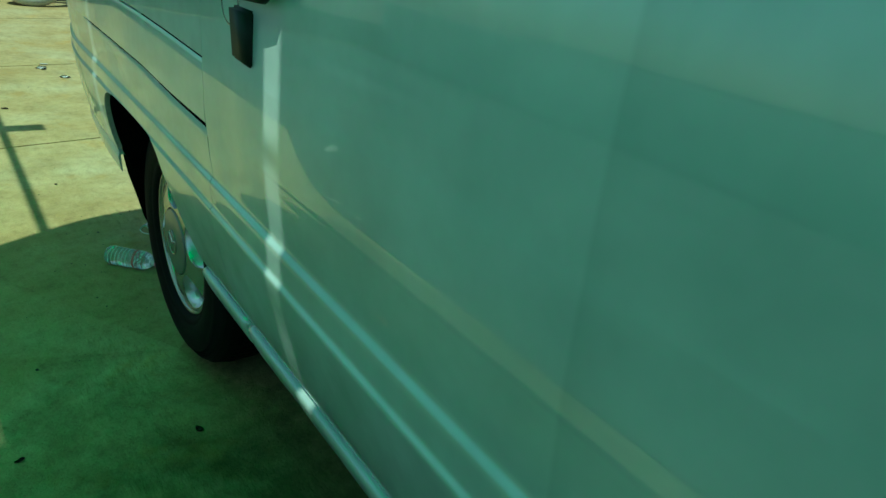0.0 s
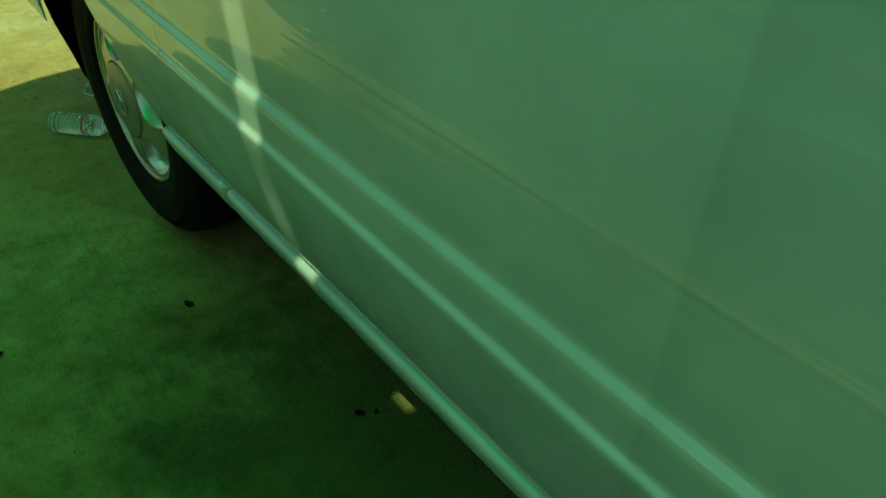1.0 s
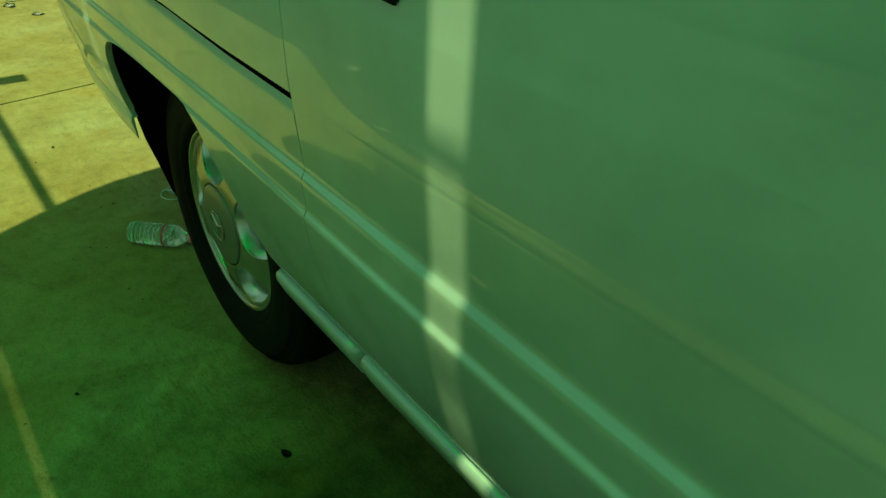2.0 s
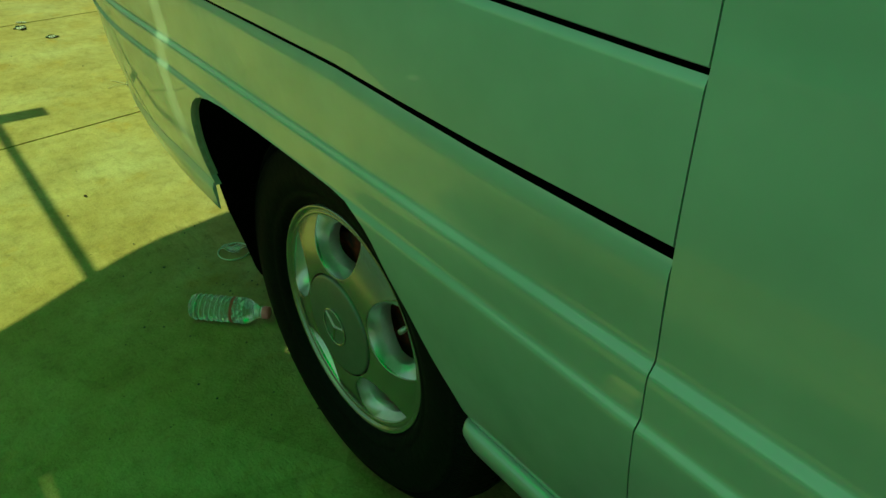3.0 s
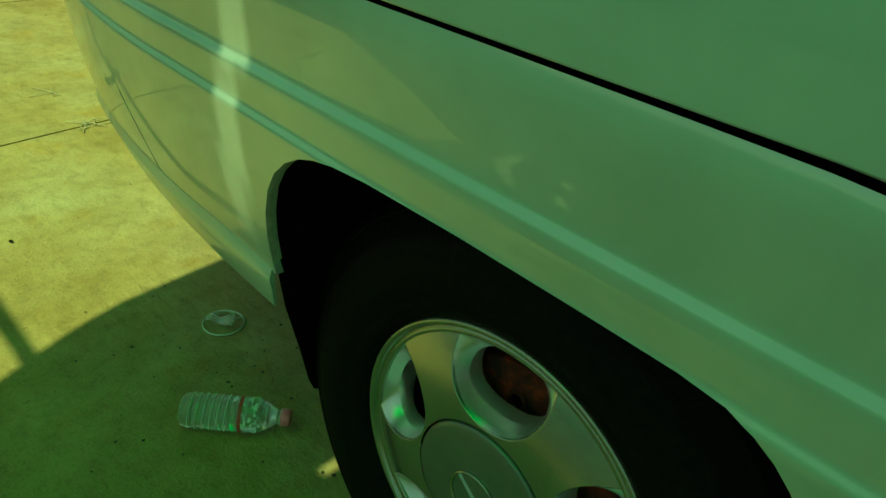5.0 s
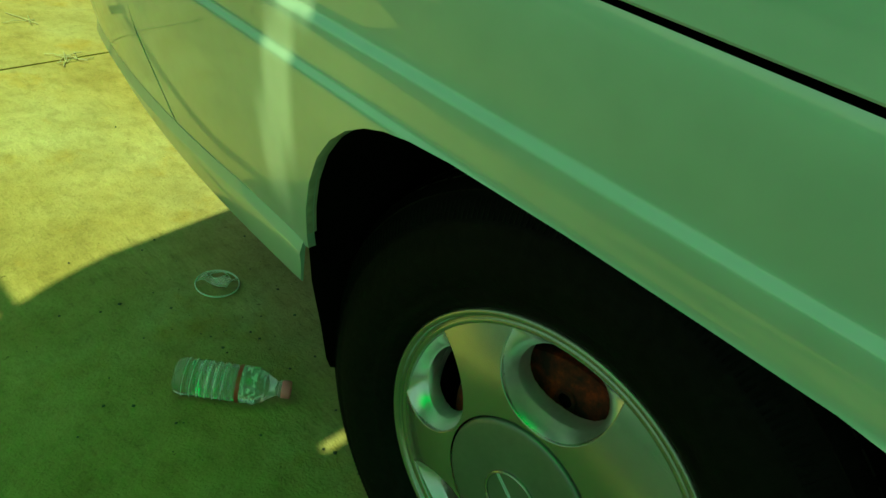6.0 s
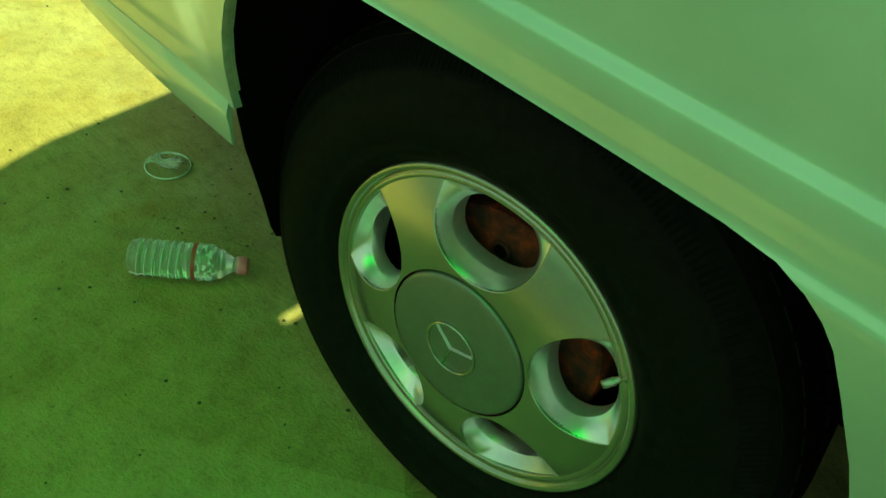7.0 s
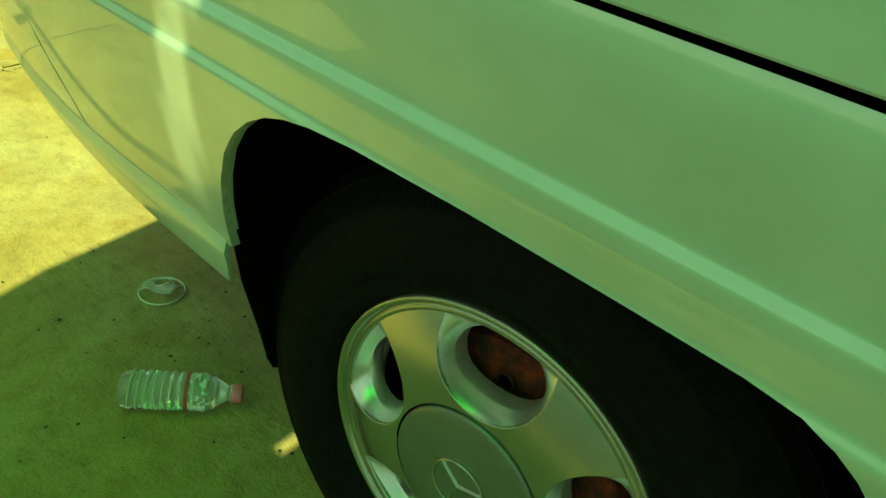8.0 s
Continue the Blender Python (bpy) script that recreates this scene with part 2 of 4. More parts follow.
BLACK = make_plain("black_plastic", (0.014, 0.022, 0.017), 0.55, 0, 80, 0.2, 0.1, 0, 0.3)
# near-black, also puts the shade of grooves, bolt hole and rim barrel into colour
LINER_SHADE = make_plain("dark_liner_shade", (0.003, 0.003, 0.003), 0.95, 0, 30, 0.4, 0.4, 0, 0.05)
GAP = make_plain("dark_gap", (0.01, 0.01, 0.01), 0.9, 0, 30, 0.3, 0.0)
ALLOY = make_plain("painted_alloy", (0.46, 0.45, 0.39), 0.27, 0.80, 120, 0.06, 0.05, 0.35)
ALLOY_CUT = make_plain("bright_alloy", (0.95, 0.90, 0.97), 0.35, 0.85, 120, 0.05, 0.03, 0.2)
CAPMAT = make_plain("hub_cap_plastic", (0.24, 0.245, 0.225), 0.42, 0.55, 120, 0.06, 0.05, 0.3)
STEEL = make_plain("galvanised_steel", (0.5, 0.5, 0.49), 0.4, 0.9, 50, 0.2, 0.1)
GLASS = make_plain("dark_window_glass", (0.02, 0.025, 0.025), 0.06, 0, 20, 0.1, 0.0)
PET = make_clear("clear_bottle_plastic", (0.95, 0.98, 0.97), 0.06, 1.42, 0.86)
def make_sleeve():
    """Clear film with patchy worn white print."""
    m, nt, b = material("printed_clear_film")
    n = noise_node(nt, 160.0, 3, 0.6, (1.0, 0.5, 1.0))
    r = ramp(nt, n.outputs[0], [(0.50, (0.92,) * 3), (0.58, (0.15,) * 3)])
    nt.links.new(r.outputs[0], b.inputs["Transmission Weight"])
    b.inputs["Base Color"].default_value = (0.93, 0.95, 0.94, 1)
    b.inputs["Roughness"].default_value = 0.15
    b.inputs["IOR"].default_value = 1.4
    return m


SLEEVE = make_sleeve()
RIBMAT = make_clear("rib_highlight_plastic", (0.96, 0.99, 0.98), 0.18, 1.42, 0.45)
LIDRIM = make_clear("white_lid_edge", (0.95, 0.97, 0.96), 0.2, 1.40, 0.08)
LIDMAT = make_clear("clear_lid_plastic", (0.97, 0.98, 0.97), 0.08, 1.42, 0.80)
REDCAP = make_plain("red_cap_plastic", (1.0, 0.26, 0.42), 0.35, 0, 90, 0.1, 0.05)
REDFILM = make_plain("red_label_film", (0.42, 0.07, 0.06), 0.4, 0, 60, 0.3, 0.05)
STONE = make_plain("dark_grit", (0.08, 0.075, 0.06), 0.9, 0, 60, 0.4, 0.3)
LEAF = make_plain("dead_leaf", (0.035, 0.028, 0.02), 0.85, 0, 60, 0.4, 0.3)
STRAW = make_plain("dry_straw", (0.50, 0.44, 0.30), 0.8, 0, 60, 0.3, 0.2)
SCRAP = make_plain("pale_paper_scrap", (0.80, 0.78, 0.74), 0.8, 0, 40, 0.15, 0.1)
WALLMAT = make_plain("old_wall_render", (0.16, 0.15, 0.13), 0.9, 0, 9, 0.3, 0.3)
SOUTHMAT = make_streaked("dark_green_wall", (0.05, 0.10, 0.075), (0.12, 0.19, 0.15))
LOWWALL = make_streaked("blue_grey_wall", (0.46, 0.64, 0.63), (0.90, 0.97, 0.96), (0.42, 0.42, 0.30))
ASPHALT = make_asphalt()
BIKE = make_plain("pale_bicycle_tyre", (0.48, 0.46, 0.40), 0.75, 0, 60, 0.2, 0.2)


# ---- building helpers ----
def mesh_object(name, bm, mat, parent=None, label="", smooth=True, recalc=True):
    if recalc:
        bmesh.ops.recalc_face_normals(bm, faces=bm.faces)
    me = bpy.data.meshes.new(name)
    bm.to_mesh(me)
    bm.free()
    for mm in (mat if isinstance(mat, (list, tuple)) else [mat]):
        me.materials.append(mm)
    if smooth:
        for p in me.polygons:
            p.use_smooth = True
    ob = new(name, me)
    if parent is not None:
        ob.parent = parent
    if label:
        ob["label"] = label
    return ob


def part(name, bm, mat, parent, label="", smooth=True):
    return mesh_object(name, bm, mat, parent, label, smooth)


def sharp(ob, angle=35):
    """Keeps edges steeper than the angle crisp."""
    me = ob.data
    bm = bmesh.new()
    bm.from_mesh(me)
    for e in bm.edges:
        if len(e.link_faces) == 2 and e.calc_face_angle(0) > radians(angle):
            e.smooth = False
    bm.to_mesh(me)
    bm.free()
    return ob


def box(bm, x0, x1, y0, y1, z0, z1, bevel=0.0, turn=None):
    r = bmesh.ops.create_cube(bm, size=1)
    vs = r["verts"]
    bmesh.ops.scale(bm, vec=(x1 - x0, y1 - y0, z1 - z0), verts=vs)
    bmesh.ops.translate(bm, vec=((x0 + x1) / 2, (y0 + y1) / 2, (z0 + z1) / 2), verts=vs)
    if bevel:
        es = list({e for v in vs for e in v.link_edges})
        bmesh.ops.bevel(bm, geom=es, offset=bevel, segments=2, affect="EDGES", clamp_overlap=True)
    return bm


def lathe(bm, profile, centre, steps=96, axis="y", closed=False):
    """Turns a profile of (radius, along) round an axis through the centre."""
    rings = []
    for r, a in profile:
        ring = []
        for k in range(steps):
            th = 2 * math.pi * k / steps
            u, v = r * math.cos(th), r * math.sin(th)
            p = {"y": (u, a, v), "z": (u, v, a), "x": (a, u, v)}[axis]
            ring.append(bm.verts.new((centre[0] + p[0], centre[1] + p[1], centre[2] + p[2])))
        rings.append(ring)
    pairs = list(zip(rings, rings[1:])) + ([(rings[-1], rings[0])] if closed else [])
    for a, b in pairs:
        for k in range(steps):
            bm.faces.new((a[k], a[(k + 1) % steps], b[(k + 1) % steps], b[k]))
    return rings


def empty(name, place, label, category, group=""):
    ob = new(name)
    ob.location = place
    ob.empty_display_size = 0.1
    return tagged(ob, label, category, group)


def under(ob, root):
    """Parents ob under root and keeps it where it is in the world."""
    ob.parent = root
    ob.matrix_parent_inverse = root.matrix_world.inverted()
    return ob


def spread(a, b, step):
    n = max(1, round(abs(b - a) / step))
    return [a + (b - a) * k / n for k in range(n + 1)]


# ---- ground: concrete yard in cast slabs with open joints ----
SKEW = -0.17            # the joints run a little askew to the van


def slab(x0, x1, y0, y1, z=0.0, depth=0.12, gap=0.002):
    bm = bmesh.new()
    c = [(x0 + gap + SKEW * y0, y0 + gap), (x1 - gap + SKEW * y0, y0 + gap), (x1 - gap + SKEW * y1, y1 - gap), (x0 + gap + SKEW * y1, y1 - gap)]
    top = [bm.verts.new((x, y, z)) for x, y in c]
    low = [bm.verts.new((x, y, z - depth)) for x, y in c]
    bm.faces.new(top)
    for k in range(4):
        bm.faces.new((low[k], low[(k + 1) % 4], top[(k + 1) % 4], top[k]))
    bmesh.ops.bevel(bm, geom=[e for e in bm.edges if all(v.co.z > z - 0.01 for v in e.verts)], offset=0.004, segments=2, affect="EDGES")
    return bm


gbm = bmesh.new()
bmesh.ops.create_grid(gbm, x_segments=8, y_segments=8, size=400)
ground = mesh_object("ground", gbm, make_plain("yard_earth", (0.20, 0.18, 0.145), 0.95, 0, 6, 0.3, 0.3), smooth=False, recalc=False)
ground.location.z = -0.03
tagged(ground, "flat bare earth reaching out around the concrete yard", "ground", kind="structure")

pavement = new("pavement")
tagged(pavement, "worn stained concrete yard cast in large slabs", "pavement", kind="structure")
JOINTS = [-8.9, -7.15, -5.35, -3.52, -1.88, 4.2]
for x0, x1 in zip(JOINTS, JOINTS[1:]):
    for y0, y1 in ((-7.4, -3.2), (-3.2, 3.4), (3.4, 8.0)):
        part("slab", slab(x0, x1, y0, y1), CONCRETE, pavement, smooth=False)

# unseen asphalt lane by the low wall, added for the flank's dark reflections
lane_bm = bmesh.new()
lane_out = [(-6.4, -1.48), (-1.9, -1.38), (-0.95, -1.02), (-0.62, -0.95), (6.4, -0.98), (6.4, -4.895), (-6.4, -4.895)]
lane_top = [lane_bm.verts.new((x, y, 0.006)) for x, y in lane_out]
lane_low = [lane_bm.verts.new((x, y, -0.02)) for x, y in lane_out]
lane_bm.faces.new(lane_top)
for k in range(7):
    lane_bm.faces.new((lane_low[k], lane_low[(k + 1) % 7], lane_top[(k + 1) % 7], lane_top[k]))
tagged(mesh_object("road", lane_bm, ASPHALT, smooth=False), "unseen blue-grey lane added for the dark teal reflections on the van", "lane", kind="structure")

# ---- walls that close the yard; only the west one comes into view ----
wbm = box(bmesh.new(), -6.80, -6.55, -7.6, 8.2, -0.1, 0.48, 0.01)
tagged(mesh_object("wall_west", wbm, WALLMAT, smooth=False), "dark weathered rendered boundary wall", "wall", kind="structure")
# added out of view, coloured dark green for the van's flank to mirror
wbm = box(bmesh.new(), -6.54, 7.0, -7.9, -7.62, -0.1, 1.02, 0.01)
tagged(mesh_object("added_wall_south", wbm, SOUTHMAT, smooth=False), "dark weathered rendered boundary wall", "wall", kind="structure")

# unseen north and east walls, added to keep light from under the van
wbm = box(bmesh.new(), -1.2, 6.6, 2.25, 2.5, -0.1, 2.9, 0.01)
tagged(mesh_object("wall_north", wbm, WALLMAT, smooth=False), "unseen dark wall added to keep light from under the van", "wall", kind="structure")
wbm = box(bmesh.new(), 6.61, 6.9, -2.0, 2.5, -0.1, 2.9, 0.01)
tagged(mesh_object("wall_east", wbm, WALLMAT, smooth=False), "unseen dark wall added to keep light from under the van", "wall", kind="structure")

# unseen low wall, added for the pale teal that the flank mirrors
wbm = bmesh.new()
for x0, x1, dy in [(-6.5 + 0.85 * k, -6.5 + 0.85 * (k + 1), 0.0) for k in range(16)]:
    box(wbm, x0, x1 - 0.012, -5.05, -4.90, -0.1, 0.95)
tagged(mesh_object("wall_low", wbm, LOWWALL, smooth=False), "unseen pale blue-grey wall added for the reflections on the van", "wall", kind="structure")

# ---- translucent green roof on a steel frame, unseen, cut to the shade it casts ----
ROOF_Z = 3.0
FALL = 1 / math.tan(radians(SUN_EL))


def over(y, z=0.0):
    """The place on the roof whose shadow falls on y at the height z."""
    return y - (ROOF_Z - z) * FALL


canopy = new("ceiling")
tagged(canopy, "unseen green translucent roof sheets, gapped to cast the shade and light strips", "roof", kind="structure")
DRIFT = math.cos(radians(SUN_AZ)) * -FALL      # how far the light moves along x on its way down, a metre of fall
# outline of the shade on the ground beside the van: x, nearest y
SHADE_X = [-1.15, -1.00, -0.965, -0.935, -0.88, -0.81, -0.76, -0.70, -0.30, 0.20, 0.66, 1.30, 6.5]
SHADE_Y = [1.50, 0.27, 0.0, -0.10, -0.22, -0.36, -0.48, -0.60, -0.70, -0.73, -0.77, -0.80, -0.90]
# gaps: x range and the y range that they light on the ground, as if the van were not there
GAPS = [(-0.30, 0.20, -0.4338, -0.4314), (0.17, 0.25, -0.552, -0.530)]
HEIGHT = Vector((DRIFT * ROOF_Z, -ROOF_Z * FALL, ROOF_Z))


def sheet_strip(bm, x0, x1, y0, y1):
    bm.faces.new([bm.verts.new((x - HEIGHT.x, y + HEIGHT.y, ROOF_Z)) for x, y in ((x0, y0[0]), (x1, y0[1]), (x1, y1[1]), (x0, y1[0]))])


near_bm, dull_bm = bmesh.new(), bmesh.new()
STRIP_1 = (0.804, 0.850)              # the two slits that throw light strips on the van's flank, at the ground
strip_y = (0.145, -0.09 + 0.98 * FALL)
cuts = sorted(set(spread(-1.15, -0.7, 0.02) + spread(-0.7, 6.5, 0.1) + [STRIP_1[0], STRIP_1[1], 0.14, 0.27, -0.30, 0.20] + [-0.345, -0.33, -0.315, -0.295, -0.275, -0.255]))
for a, b in zip(cuts, cuts[1:]):
    mid = (a + b) / 2
    ya, yb = (float(np.interp(x, SHADE_X, SHADE_Y)) for x in (a, b))
    holes = [(g[2], g[3]) for g in GAPS if g[0] <= mid <= g[1]]
    if STRIP_1[0] <= mid <= STRIP_1[1]:
        holes += [(strip_y[0], 0.205), (0.215, 0.30), (0.315, strip_y[1])]
    lo = (ya, yb)
    if -0.345 <= mid <= -0.255:       # the second slit runs askew
        c = np.interp(mid, [-0.345, -0.255], [0.10, strip_y[1] - 0.05])
        holes += [(max(c - 0.055, 0.19), c + 0.055)] if c + 0.055 > 0.2 else [(max(c - 0.055, 0.062), min(c + 0.055, 0.14))]
    if mid > -0.45:                   # unseen slats added to dim the sunlit strip mirrored in the door
        for k in range(6):
            sheet_strip(near_bm, a, b, (ya - 0.030 - 0.032 * k,) * 2, (ya - 0.012 - 0.032 * k,) * 2)
    target = near_bm if mid < 0.95 else dull_bm
    for h0, h1 in sorted(holes):
        sheet_strip(target, a, b, lo, (h0, h0))
        lo = (h1, h1)
    sheet_strip(target, a, b, lo, (2.24 + ROOF_Z * FALL, 2.24 + ROOF_Z * FALL))
part("sheet", near_bm, SHEET, canopy, smooth=False)
part("sheet", dull_bm, DULL_SHEET, canopy, "unseen roof sheet made dimmer to darken the front ground", smooth=False)
# purlin and bracket: unseen, placed to throw the shadow bars on the concrete
fbm = bmesh.new()
box(fbm, -4.2, 6.5, over(-0.205) - 0.007, over(-0.205) + 0.007, ROOF_Z + 0.004, ROOF_Z + 0.05)
part("purlin", fbm, STEEL, canopy, smooth=False)
fbm = bmesh.new()
box(fbm, -2.24, -2.14, over(-0.27), over(-0.05), ROOF_Z + 0.055, ROOF_Z + 0.08)
part("bracket", fbm, STEEL, canopy, smooth=False)

# ---- the van: long side along x, rear towards -x, outside of the near flank towards -y ----
van = empty("van", (0, 0, 0), "silver van with two raised body lines parked on concrete", "van")
WIDTH = 1.56            # y of the far flank's mirror plane times two
SEAM_REAR, SEAM_DOOR, SEAM_FRONT, NOSE = -0.613, 0.5665, 1.60, 3.95
CORNER_X = -0.44        # from here the flank tapers in, then turns round the rear corner
TAPER_R, TAPER_LEN, CORNER_R = 1.80, 0.45, 0.14


def ledge(z0, z1, y0, y1, n=7):
    """The soft step of a raised line: it faces up to the sky between z0 and z1."""
    steps = [k / n for k in range(n + 1)]
    return [(z0 + (z1 - z0) * t, y0 + (y1 - y0) * t * t * (3 - 2 * t), 0) for t in steps]


# height, outward place, extra depth of the two rail grooves
FLANK = [
    (1.150, -0.078, 0), (1.120, -0.082, 0), (1.080, -0.087, 0), (1.040, -0.0905, 0), (1.000, -0.093, 0), (0.960, -0.0942, 0), (0.925, -0.0948, 0), (0.9030, -0.0948, 0),
    (0.9022, -0.0949, 0.001), (0.9015, -0.0949, 0.016), (0.8997, -0.0950, 0.018), (0.8982, -0.0950, 0.0026), (0.8960, -0.0950, 0.0015), (0.8935, -0.0951, 0.0005), (0.8910, -0.0951, 0), (0.880, -0.0952, 0),
    (0.850, -0.0955, 0), (0.820, -0.0952, 0), (0.8035, -0.0945, 0), (0.8020, -0.0944, 0.002), (0.8012, -0.0944, 0.030), (0.7935, -0.0938, 0.034), (0.7925, -0.0936, 0.0040),
    (0.7895, -0.0934, 0.0027), (0.7860, -0.0931, 0.0016), (0.7825, -0.0927, 0.0008), (0.7790, -0.0924, 0.0003), (0.7755, -0.0920, 0.0001), (0.7730, -0.0918, 0), (0.770, -0.0915, 0), (0.750, -0.0898, 0), (0.730, -0.0876, 0), (0.7165, -0.0861, 0),
    *ledge(0.7103, 0.6983, -0.0858, -0.0911), (0.690, -0.0908, 0), (0.680, -0.0902, 0), (0.665, -0.0893, 0), (0.6560, -0.0886, 0),
    *ledge(0.6518, 0.6410, -0.0883, -0.0925), (0.635, -0.0917, 0), (0.620, -0.0890, 0),
    (0.600, -0.0850, 0), (0.580, -0.0798, 0), (0.560, -0.0742, 0), (0.540, -0.0697, 0), (0.520, -0.0648, 0), (0.500, -0.0592, 0), (0.480, -0.0530, 0), (0.460, -0.0462, 0),
    (0.450, -0.0415, 0), (0.435, -0.0330, 0), (0.420, -0.0255, 0), (0.400, -0.0200, 0), (0.380, -0.0160, 0),
]
# the same flank without its raised lines, for the bumper
SMOOTH = [(z, float(np.interp(z, [0.38, 0.42, 0.46, 0.50, 0.54, 0.58, 0.62, 0.655, 0.70, 1.15], [-0.016, -0.0255, -0.0462, -0.0592, -0.0697, -0.0780, -0.0830, -0.0850, -0.0865, -0.078])), 0) for z, y, d in FLANK]
ARCH = [(0.352, 0.4250), (0.346, 0.4600), (0.338, 0.4820), (0.312, 0.5280), (0.288, 0.5720), (0.262, 0.6115), (0.244, 0.6363), (0.232, 0.6478), (0.218, 0.6568), (0.200, 0.6628), (0.170, 0.6658), (0.100, 0.6678), (0.000, 0.6698), (-0.100, 0.6698), (-0.140, 0.6678), (-0.165, 0.6638), (-0.188, 0.6558), (-0.210, 0.6430), (-0.230, 0.6249), (-0.250, 0.5970), (-0.266, 0.5620), (-0.277, 0.5250), (-0.286, 0.4850), (-0.293, 0.4450), (-0.299, 0.4000), (-0.302, 0.3840)]


def flank_y(z):
    zs = [p[0] for p in FLANK][::-1]
    return float(np.interp(z, zs, [p[1] for p in FLANK][::-1]))


def turn_at(x):
    """The flank's heading, in radians, at x along it."""
    s = max(0.0, CORNER_X - x)
    return min(math.pi / 2, s / TAPER_R if s < TAPER_LEN else TAPER_LEN / TAPER_R + (s - TAPER_LEN) / CORNER_R)


def wrap(x, y, z):
    """Bends the flank along its taper and round the rear corner."""
    s = CORNER_X - x
    if s <= 0:
        return (x, y, z)
    a = min(s, TAPER_LEN) / TAPER_R
    px, py = -TAPER_R * math.sin(a), TAPER_R * (1 - math.cos(a))
    if s > TAPER_LEN:
        b = turn_at(x)
        px -= CORNER_R * (math.sin(b) - math.sin(a))
        py += CORNER_R * (math.cos(a) - math.cos(b))
        py += max(0.0, s - TAPER_LEN - CORNER_R * (math.pi / 2 - a))
    return (CORNER_X + px, y + py, z)


def lift(x, z):
    """The raised lines and the rails climb a little towards the rear."""
    up, lo = 0.0074 - 0.0152 * x, 0.0207 - 0.022 * x
    rail = float(np.interp(x, [-0.35, 0.0, 0.20, 0.30, 0.40, 0.56], [0.009, 0.006, 0.004, -0.001, -0.005, -0.007]))
    rail_2 = float(np.interp(x, [0.20, 0.38, 0.56], [0.004, 0.0, -0.006]))
    pinch = float(np.interp(x, [-0.05, 0.15, 0.33, 0.52], [0.0054, 0.0046, 0.0022, 0])) * float(np.interp(z, [0.765, 0.7925, 0.7940, 0.8005], [0, 1, 1, 0]))
    if x > SEAM_DOOR:
        rail = rail_2 = pinch = 0.0
    return pinch + float(np.interp(z, [0.560, 0.630, 0.662, 0.688, 0.730, 0.775, 0.830, 0.870, 0.920, 0.980], [0, lo, lo, up, up, rail, rail, rail_2, rail_2, 0]))


def rake(x, z):
    """The joints at the bumper and at the sliding door lean forward towards their foot."""
    rear = float(np.interp(x, [-0.90, -0.66, -0.57, -0.38], [0, 1, 1, 0])) * float(np.interp(z, [0.48, 0.53, 0.59, 0.672, 0.76], [0.062, 0.043, 0.002, -0.022, 0]))
    door_seam = float(np.interp(x, [0.36, 0.56, 0.573, 0.80], [0, 1, 1, 0])) * float(np.interp(z, [0.66, 0.80, 0.92, 1.15], [0, -0.0045, -0.0105, -0.022]))
    return rear + door_seam


def shallow(x, z, y):
    """The raised lines' depth changes along x, fitted to how bright the camera sees them."""
    if not 0.60 < z < 0.73:
        return y
    flat = float(np.interp(z, [0.60, 0.73], [-0.0850, -0.0880]))
    return flat + (y - flat) * float(np.interp(x, [-0.45, 0.20, 0.45, 0.75], [0.85, 0.72, 0.9, 1.2]))


def panel_y(x, z):
    """The outward place of the flank with its raised lines, at x and the height z."""
    rows = [(h + lift(x, h), shallow(x, h, y)) for h, y, d in FLANK][::-1]
    return float(np.interp(z, [r[0] for r in rows], [r[1] for r in rows]))


def panel(xs, low, high=1.15, groove=lambda x: 0.0, proud=0.0, flange=0.0095, rows=FLANK):
    """A pressed panel between the columns xs; low gives its lower edge along x. Its edges turn inwards."""
    bm = bmesh.new()
    cols = []
    for x in xs:
        lo = low(x)
        g = groove(x)
        raised = [z + lift(x, z) if rows is FLANK else z for z, y, d in rows]
        ys = [shallow(x, z, y) if rows is FLANK else y for z, y, d in rows]
        col = []
        for z, y, (_, _, d) in zip(raised, ys, rows):
            zz = min(max(z, lo), high)
            yy = (y + d * g if lo <= z <= high else float(np.interp(zz, raised[::-1], ys[::-1]))) - proud
            col.append((bm.verts.new(wrap(x + rake(x, zz), yy, zz)), d * g))
        cols.append(col)
    for x, a, b in zip(xs, cols, cols[1:]):
        for k in range(len(rows) - 1):
            try:
                f = bm.faces.new((a[k][0], a[k + 1][0], b[k + 1][0], b[k][0]))
            except ValueError:
                continue
            # deep groove faces turn black: the recess's shade put into the colour
            if max(a[k][1], a[k + 1][1]) > 0.016:
                f.material_index = 1
    bmesh.ops.remove_doubles(bm, verts=bm.verts, dist=0.00012)
    edges = [e for e in bm.edges if len(e.link_faces) == 1]
    ret = bmesh.ops.extrude_edge_only(bm, edges=edges)
    for v in ret["geom"]:
        if isinstance(v, bmesh.types.BMVert):
            a = math.asin(min(1.0, max(0.0, (CORNER_X - v.co.x) / TAPER_R)))
            v.co.y += flange * math.cos(a)
            v.co.x += flange * math.sin(a)
    return bm


arch_x = [p[0] for p in ARCH][::-1]
arch_z = [p[1] for p in ARCH][::-1]


def skirt_low(x):
    return 0.411 + (-0.29 - x) * 0.11


def skirt_top(x):
    return float(np.interp(x, [-0.90, -0.52, -0.40, -0.31, -0.28], [0.494, 0.485, 0.481, 0.470, 0.462]))


def quarter_low(x):
    if x < SEAM_REAR:
        return 0.676
    if x <= arch_x[0]:
        return skirt_top(x)
    if x < arch_x[-1]:
        return max(float(np.interp(x, arch_x, arch_z)), 0.462 if x < 0 else 0)
    return 0.427


